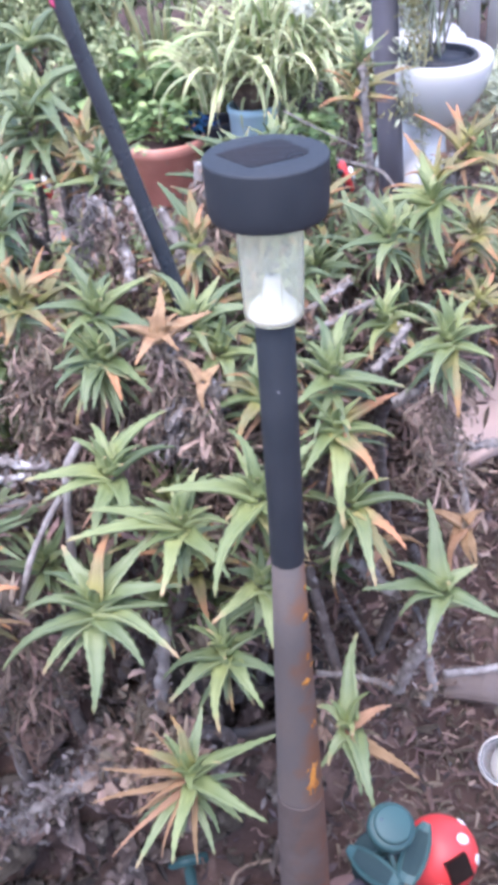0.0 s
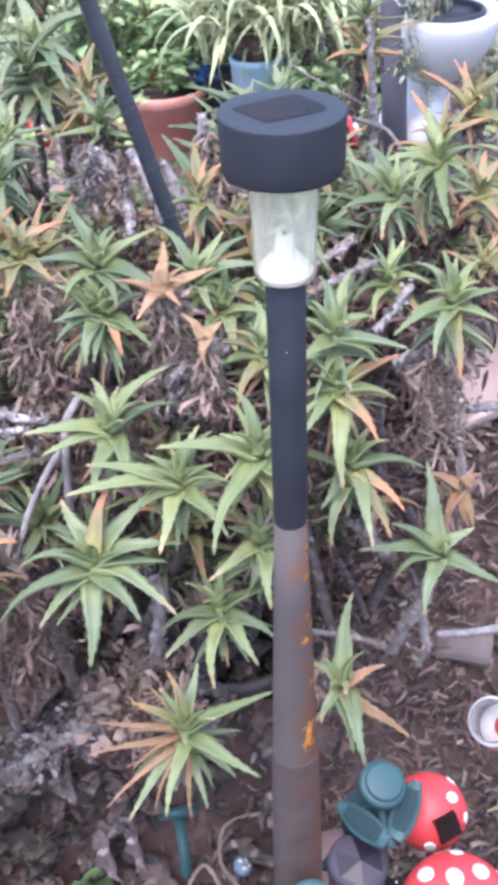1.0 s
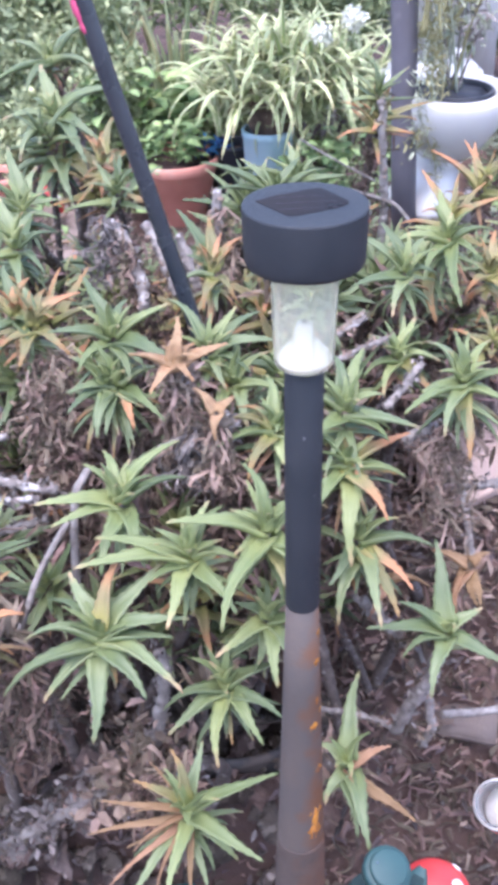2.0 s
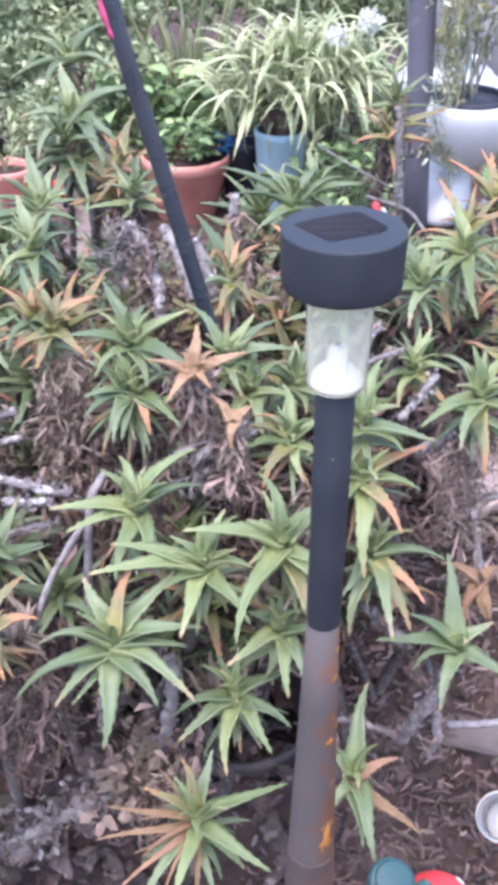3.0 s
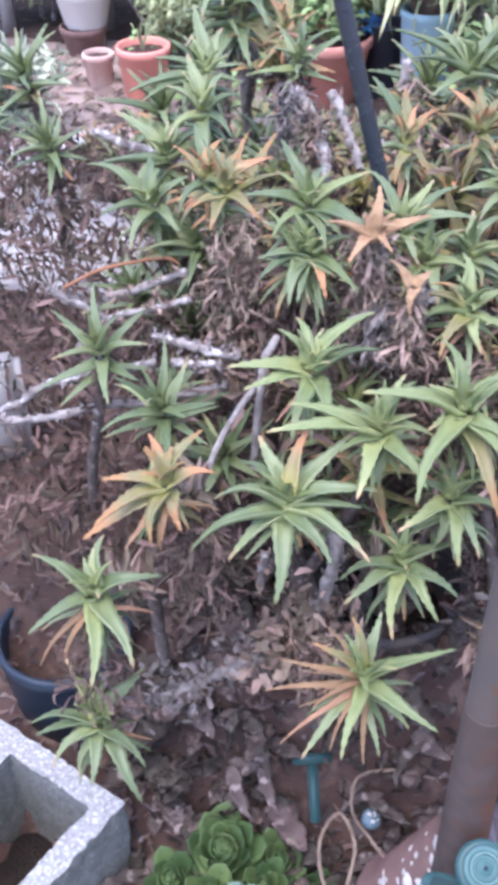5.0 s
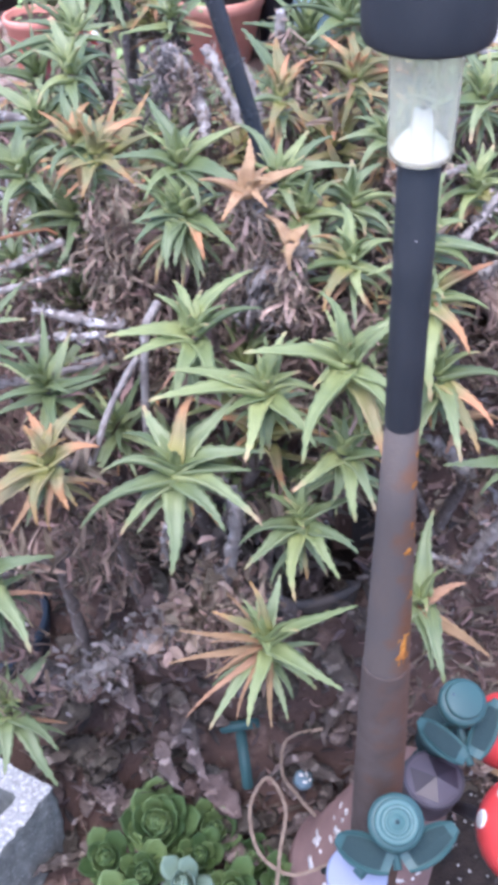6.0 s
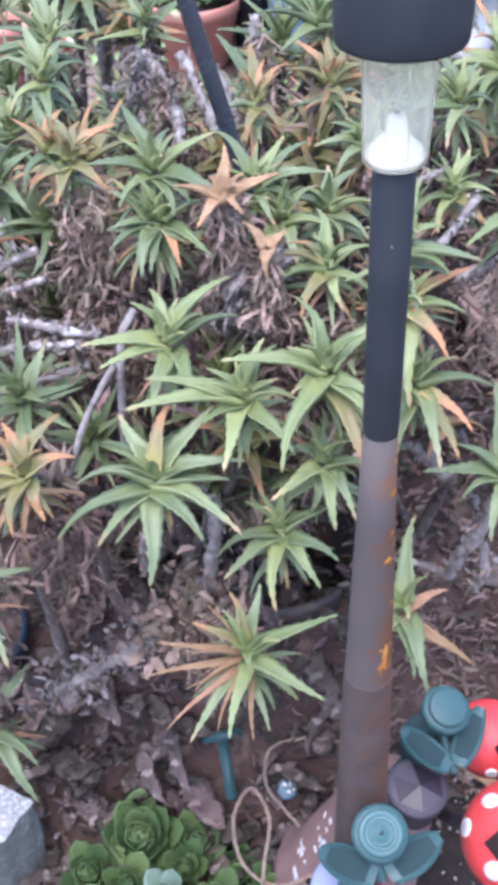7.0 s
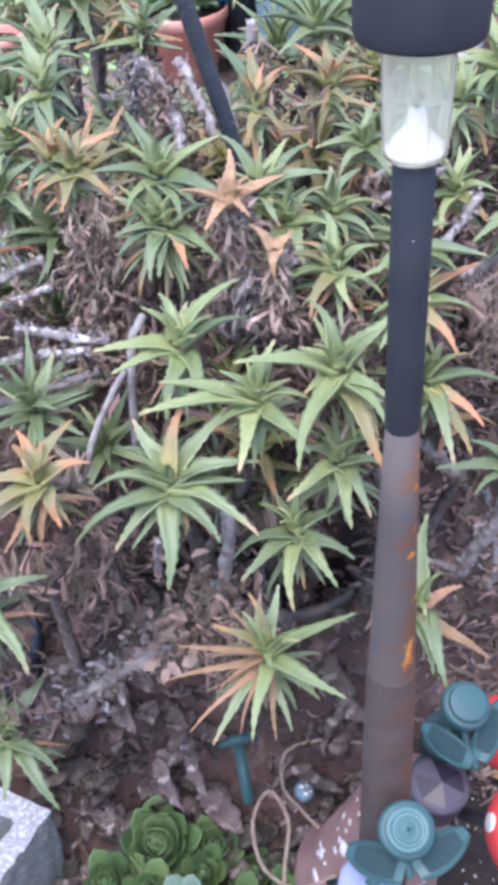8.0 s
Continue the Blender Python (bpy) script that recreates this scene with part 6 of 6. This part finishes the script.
def solar_flower(x, y, top, ground, body, face, rim, turn, label, rings_on=True, pot_mat="lilac", lean=(0, 0), angles=(152, 30), pot_at=(0, -0.008, 0), drop=0.036, leaf_size=(0.054, 0.031)):
    f = thing("solar_flower", x, y, top, label, "solar toy", "solar flower toys", rx=lean[0], ry=lean[1], rz=turn)
    f.scale = (0.9, 0.9, 0.9)
    bm = bmesh.new()
    lathe(bm, [(0, -0.026), (0.020, -0.026), (0.0235, -0.018), (0.0245, -0.010), (0.0235, -0.0065), (0.0205, -0.005), (0, -0.005)], 36)
    part("head", bm, body, f)
    bm = bmesh.new()
    prof = [(0, -0.006), (0.0185, -0.006), (0.0195, -0.002), (0.0185, 0.0), (0.0165, 0.0005)]
    prof += [(0.0135, 0.0002), (0.0128, -0.0015), (0.0115, -0.0015), (0.0108, 0.0005), (0.0085, 0.0005), (0.0078, -0.001), (0.0062, -0.001), (0.0055, 0.0008), (0, 0.001)] if rings_on else [(0, 0.0008)]
    lathe(bm, prof, 36)
    part("face", bm, face, f)
    if rings_on:
        bm = bmesh.new()
        lathe(bm, [(0.0118, 0.0004), (0.0121, 0.0014), (0.0127, 0.0014), (0.0130, 0.0004)], 36, cap=False)
        part("ring", bm, "ring_pale", f)
        bm = bmesh.new()
        lathe(bm, [(0, 0.0005), (0.0022, 0.0008), (0.0018, 0.0022), (0, 0.0026)], 12)
        part("button", bm, "teal_dark", f)
    else:
        bm = bmesh.new()
        lathe(bm, [(0, 0.0006), (0.0012, 0.0008), (0, 0.0014)], 8, -0.011, 0.006)
        part("button", bm, "lilac", f)
    bm = bmesh.new()
    tube(bm, [(0, -0.002, -0.024), (0, -0.022, -0.036), (0, -drop - 0.002, -0.034)], 0.004, 8)
    part("stalk", bm, body, f)
    bm = bmesh.new()
    tube(bm, bow([(0, -0.002, -0.024), (pot_at[0] * 0.4, -0.006 + pot_at[1] * 0.4, -0.05), (pot_at[0], pot_at[1], pot_at[2] - 0.082)], 4), 0.006, 8)
    part("stalk", bm, body, f)
    for a in angles:
        bm = bmesh.new()
        petal(bm, *leaf_size, a, -0.030, 4, drop)
        leaf = part("leaf", bm, rim, f, smooth=False)
        bm = bmesh.new()
        m = pose(0, -drop, -0.0278, 0, -4, a)
        loops = []
        for i in range(6):
            u = 0.15 + i * 0.14
            w = 0.34 * leaf_size[1] * math.sin(math.pi * min(0.97, u * 0.86 + 0.12)) ** 0.7
            px, h = 0.006 + u * leaf_size[0], 0.012 * u * u - 0.0008
            loops.append([m @ Vector(p) for p in ((px, -w, h + 0.0012), (px, 0, h), (px, w, h + 0.0012), (px, 0, h - 0.001))])
        rings(bm, loops)
        part("leaf_groove", bm, "teal_dark", leaf, smooth=False)
    bm = bmesh.new()
    lathe(bm, [(0, -0.125), (0.018, -0.125), (0.020, -0.122), (0.025, -0.092), (0.027, -0.088), (0.027, -0.080), (0.025, -0.079), (0, -0.081)], 32, pot_at[0], pot_at[1])
    bmesh.ops.translate(bm, verts=bm.verts, vec=(0, 0, pot_at[2]))
    part("toy_pot", bm, pot_mat, f)
    bm = bmesh.new()
    tube(bm, [(pot_at[0], pot_at[1], pot_at[2] - 0.123), (pot_at[0], pot_at[1], ground - top - 0.04)], [0.007, 0.004], 8)
    part("ground_spike", bm, "teal_dark", f)


solar_flower(0.006, 0.452, 0.487, -0.06, "teal", "teal_pale", "teal", 0, "turquoise solar flower toy with two rounded leaves", True, "lilac", (28, 0), (152, 30), (-0.034, -0.040, 0.028))
solar_flower(0.091, 0.584, 0.449, -0.06, "teal", "teal", "teal", 8, "dark green solar flower toy with two rounded leaves", False, "teal_dark", (20, 6), (138, 54), (0, -0.008, 0), 0.054, (0.060, 0.028))


def dark_solar(x, y, z):
    d = thing("solar_spotlight", x, y, z, "round slate-coloured solar ornament with a faceted top", "solar toy", rx=8, ry=4)
    bm = bmesh.new()
    lathe(bm, [(0, -0.045), (0.020, -0.045), (0.024, -0.040), (0.0285, -0.006), (0.0285, -0.001), (0.0265, 0.0), (0.025, -0.0015), (0, -0.0015)], 36)
    part("housing", bm, "slate", d)
    bm = bmesh.new()
    lathe(bm, [(0, -0.0014), (0.0262, -0.0014), (0.0258, -0.0004), (0, -0.0004)], 36)
    part("face", bm, "slate_pale", d)
    rim = [(0.0240 * math.cos(radians(a)), 0.0240 * math.sin(radians(a)), 0.0002) for a in (20, 95, 150, 215, 270, 330)]
    for k in range(6):
        bm = bmesh.new()
        p, q, top = Vector(rim[k]), Vector(rim[(k + 1) % 6]), Vector((0.001, -0.002, 0.0075))
        low = Vector((0, 0, -0.002))
        rings(bm, [[p + low, q + low, top + low], [p, q, top]])
        # pale facets 1 and 4 paint in the sky's reflection on an even top
        part("facet", bm, "slate_pale" if k in (1, 4) else "slate_dark", d, smooth=False)
    bm = bmesh.new()
    tube(bm, [(0, 0, -0.044), (0, 0.12, -0.42)], [0.008, 0.005], 8)
    part("ground_spike", bm, "slate", d)


dark_solar(0.066, 0.566, 0.356)


def dotted_dome(x, y, z, R, tall, label, facing=(-0.38, -0.25, 0.88), rx=18, dots=()):
    d = thing("dotted_ornament", x, y, z, label, "garden ornament", "red dotted ornaments", rx=rx)
    bm = bmesh.new()
    prof = [(0, -tall * 0.35), (R * 0.9, -tall * 0.35), (R, -tall * 0.28)] + [(R * math.cos(radians(a)), tall * math.sin(radians(a)) - 0.0) for a in (0, 12, 24, 36, 48, 60, 72, 82)] + [(0, tall)]
    lathe(bm, prof, 40)
    part("dome", bm, "poppy_red", d)
    rng = random.Random(int(R * 9000))
    for k in range(len(dots) or 13):
        a, e = k * 2.399 + 0.5, radians(4 + 72 * (k / 13) ** 0.9)
        s = rng.uniform(0.12, 0.17) * R
        nrm = Vector(dots[k]).normalized() if dots else Vector((math.cos(a) * math.cos(e), math.sin(a) * math.cos(e), math.sin(e)))
        if (nrm - Vector(facing).normalized()).length < 0.52:
            continue
        q = nrm.to_track_quat("Z", "Y")
        c = Vector((nrm.x * R, nrm.y * R, nrm.z * tall))
        bm = bmesh.new()
        rings(bm, [[c + q @ Vector((w * s * math.cos(b), w * s * 1.25 * math.sin(b), h)) for b in [i * 0.628 for i in range(10)]] for w, h in ((1, -0.002), (1, 0.0002), (0.75, 0.0008))])
        part("dot", bm, "white_plastic", d)
    bm = bmesh.new()
    nrm = Vector(facing).normalized()
    q = nrm.to_track_quat("Z", "Y")
    c = Vector((nrm.x * R, nrm.y * R, nrm.z * tall))
    s = R * 0.33
    rings(bm, [[c + q @ Vector((px * s, py * s, h)) for px, py in ((-1, -0.9), (0.9, -1), (1, 0.9), (-0.9, 1))] for h in (-0.006, 0.0022)])
    part("solar_panel", bm, "solar", d, smooth=False)
    bm = bmesh.new()
    tube(bm, [(0, 0, -tall * 0.34), (0, 0.13, -0.46)], [R * 0.2, R * 0.12], 12)
    part("stem", bm, "nursery", d)


dotted_dome(0.139, 0.495, 0.378, 0.050, 0.044, "red ornament with white dots and a solar panel")
dotted_dome(0.140, 0.600, 0.372, 0.036, 0.030, "smaller red ornament with white dots and a solar panel", (0.28, -0.62, 0.72), 18, ((-0.60, 0.47, 0.65), (0.55, 0.09, 0.83), (-0.80, -0.15, 0.5), (0.88, -0.35, 0.3), (0.7, 0.65, 0.3), (-0.2, -0.95, 0.2)))


def build_jar():
    j = thing("glass_jar", 0.284, 0.790, 0.235, "small clear glass jar with a red label lying on litter", "jar", rx=25, ry=-30)
    bm = bmesh.new()
    lathe(bm, [(0, 0), (0.026, 0), (0.029, 0.004), (0.029, 0.04), (0.025, 0.048), (0.025, 0.058), (0.023, 0.058), (0.023, 0.048), (0.0265, 0.04), (0.0265, 0.005), (0, 0.004)], 30)
    part("glass", bm, "jar_glass", j)
    bm = bmesh.new()
    lathe(bm, [(0, 0.0045), (0.0255, 0.0045), (0.0255, 0.010), (0, 0.010)], 24)
    part("paper_disc", bm, "white_paint", j)
    bm = bmesh.new()
    lathe(bm, [(0, 0.0105), (0.014, 0.0105), (0.014, 0.014), (0, 0.0145)], 20, 0.006, -0.004)
    part("red_stopper", bm, "poppy_red", j, "small red plastic stopper")
    bm = bmesh.new()
    rings(bm, [[(r * math.cos(radians(a)), r * math.sin(radians(a)), z) for a in range(-140, -59, 8)] for r, z in ((0.0291, 0.008), (0.0296, 0.008), (0.0296, 0.034), (0.0291, 0.034))], cap=False, closed=False)
    part("sticker", bm, "poppy_red", j)
    bm = bmesh.new()
    lathe(bm, [(0.0255, 0.046), (0.028, 0.047), (0.028, 0.054), (0.0255, 0.055)], 30, cap=False)
    part("rim_band", bm, "white_paint", j)


build_jar()


def build_potting_patch():
    rng = random.Random(12)
    bm = bmesh.new()
    n = 30
    loops = []
    for r, h in ((1.0, -0.02), (0.92, 0.012), (0.6, 0.022), (0.2, 0.024)):
        loops.append([(0.150 + 0.095 * r * math.cos(2 * math.pi * i / n) * (1 + 0.12 * math.sin(i * 1.3)), 0.72 + 0.14 * r * math.sin(2 * math.pi * i / n), -0.052 + h) for i in range(n)])
    rings(bm, loops)
    roughen(bm, 0.004, 80)
    tagged(part("potting_soil", bm, "potting"), "patch of black potting soil flecked with perlite", "soil", kind="stuff")
    ob = part_mesh("perlite", flat_leaves(80, lambda r: (0.150 + r.gauss(0, 0.038), 0.72 + r.gauss(0, 0.055), -0.0285 + r.uniform(0, 0.004)), 0.0042, (1, 0.9), rng, 1.2), "perlite", None, "", False)
    tagged(ob, "white perlite grains on potting soil", "perlite", kind="stuff")


build_potting_patch()
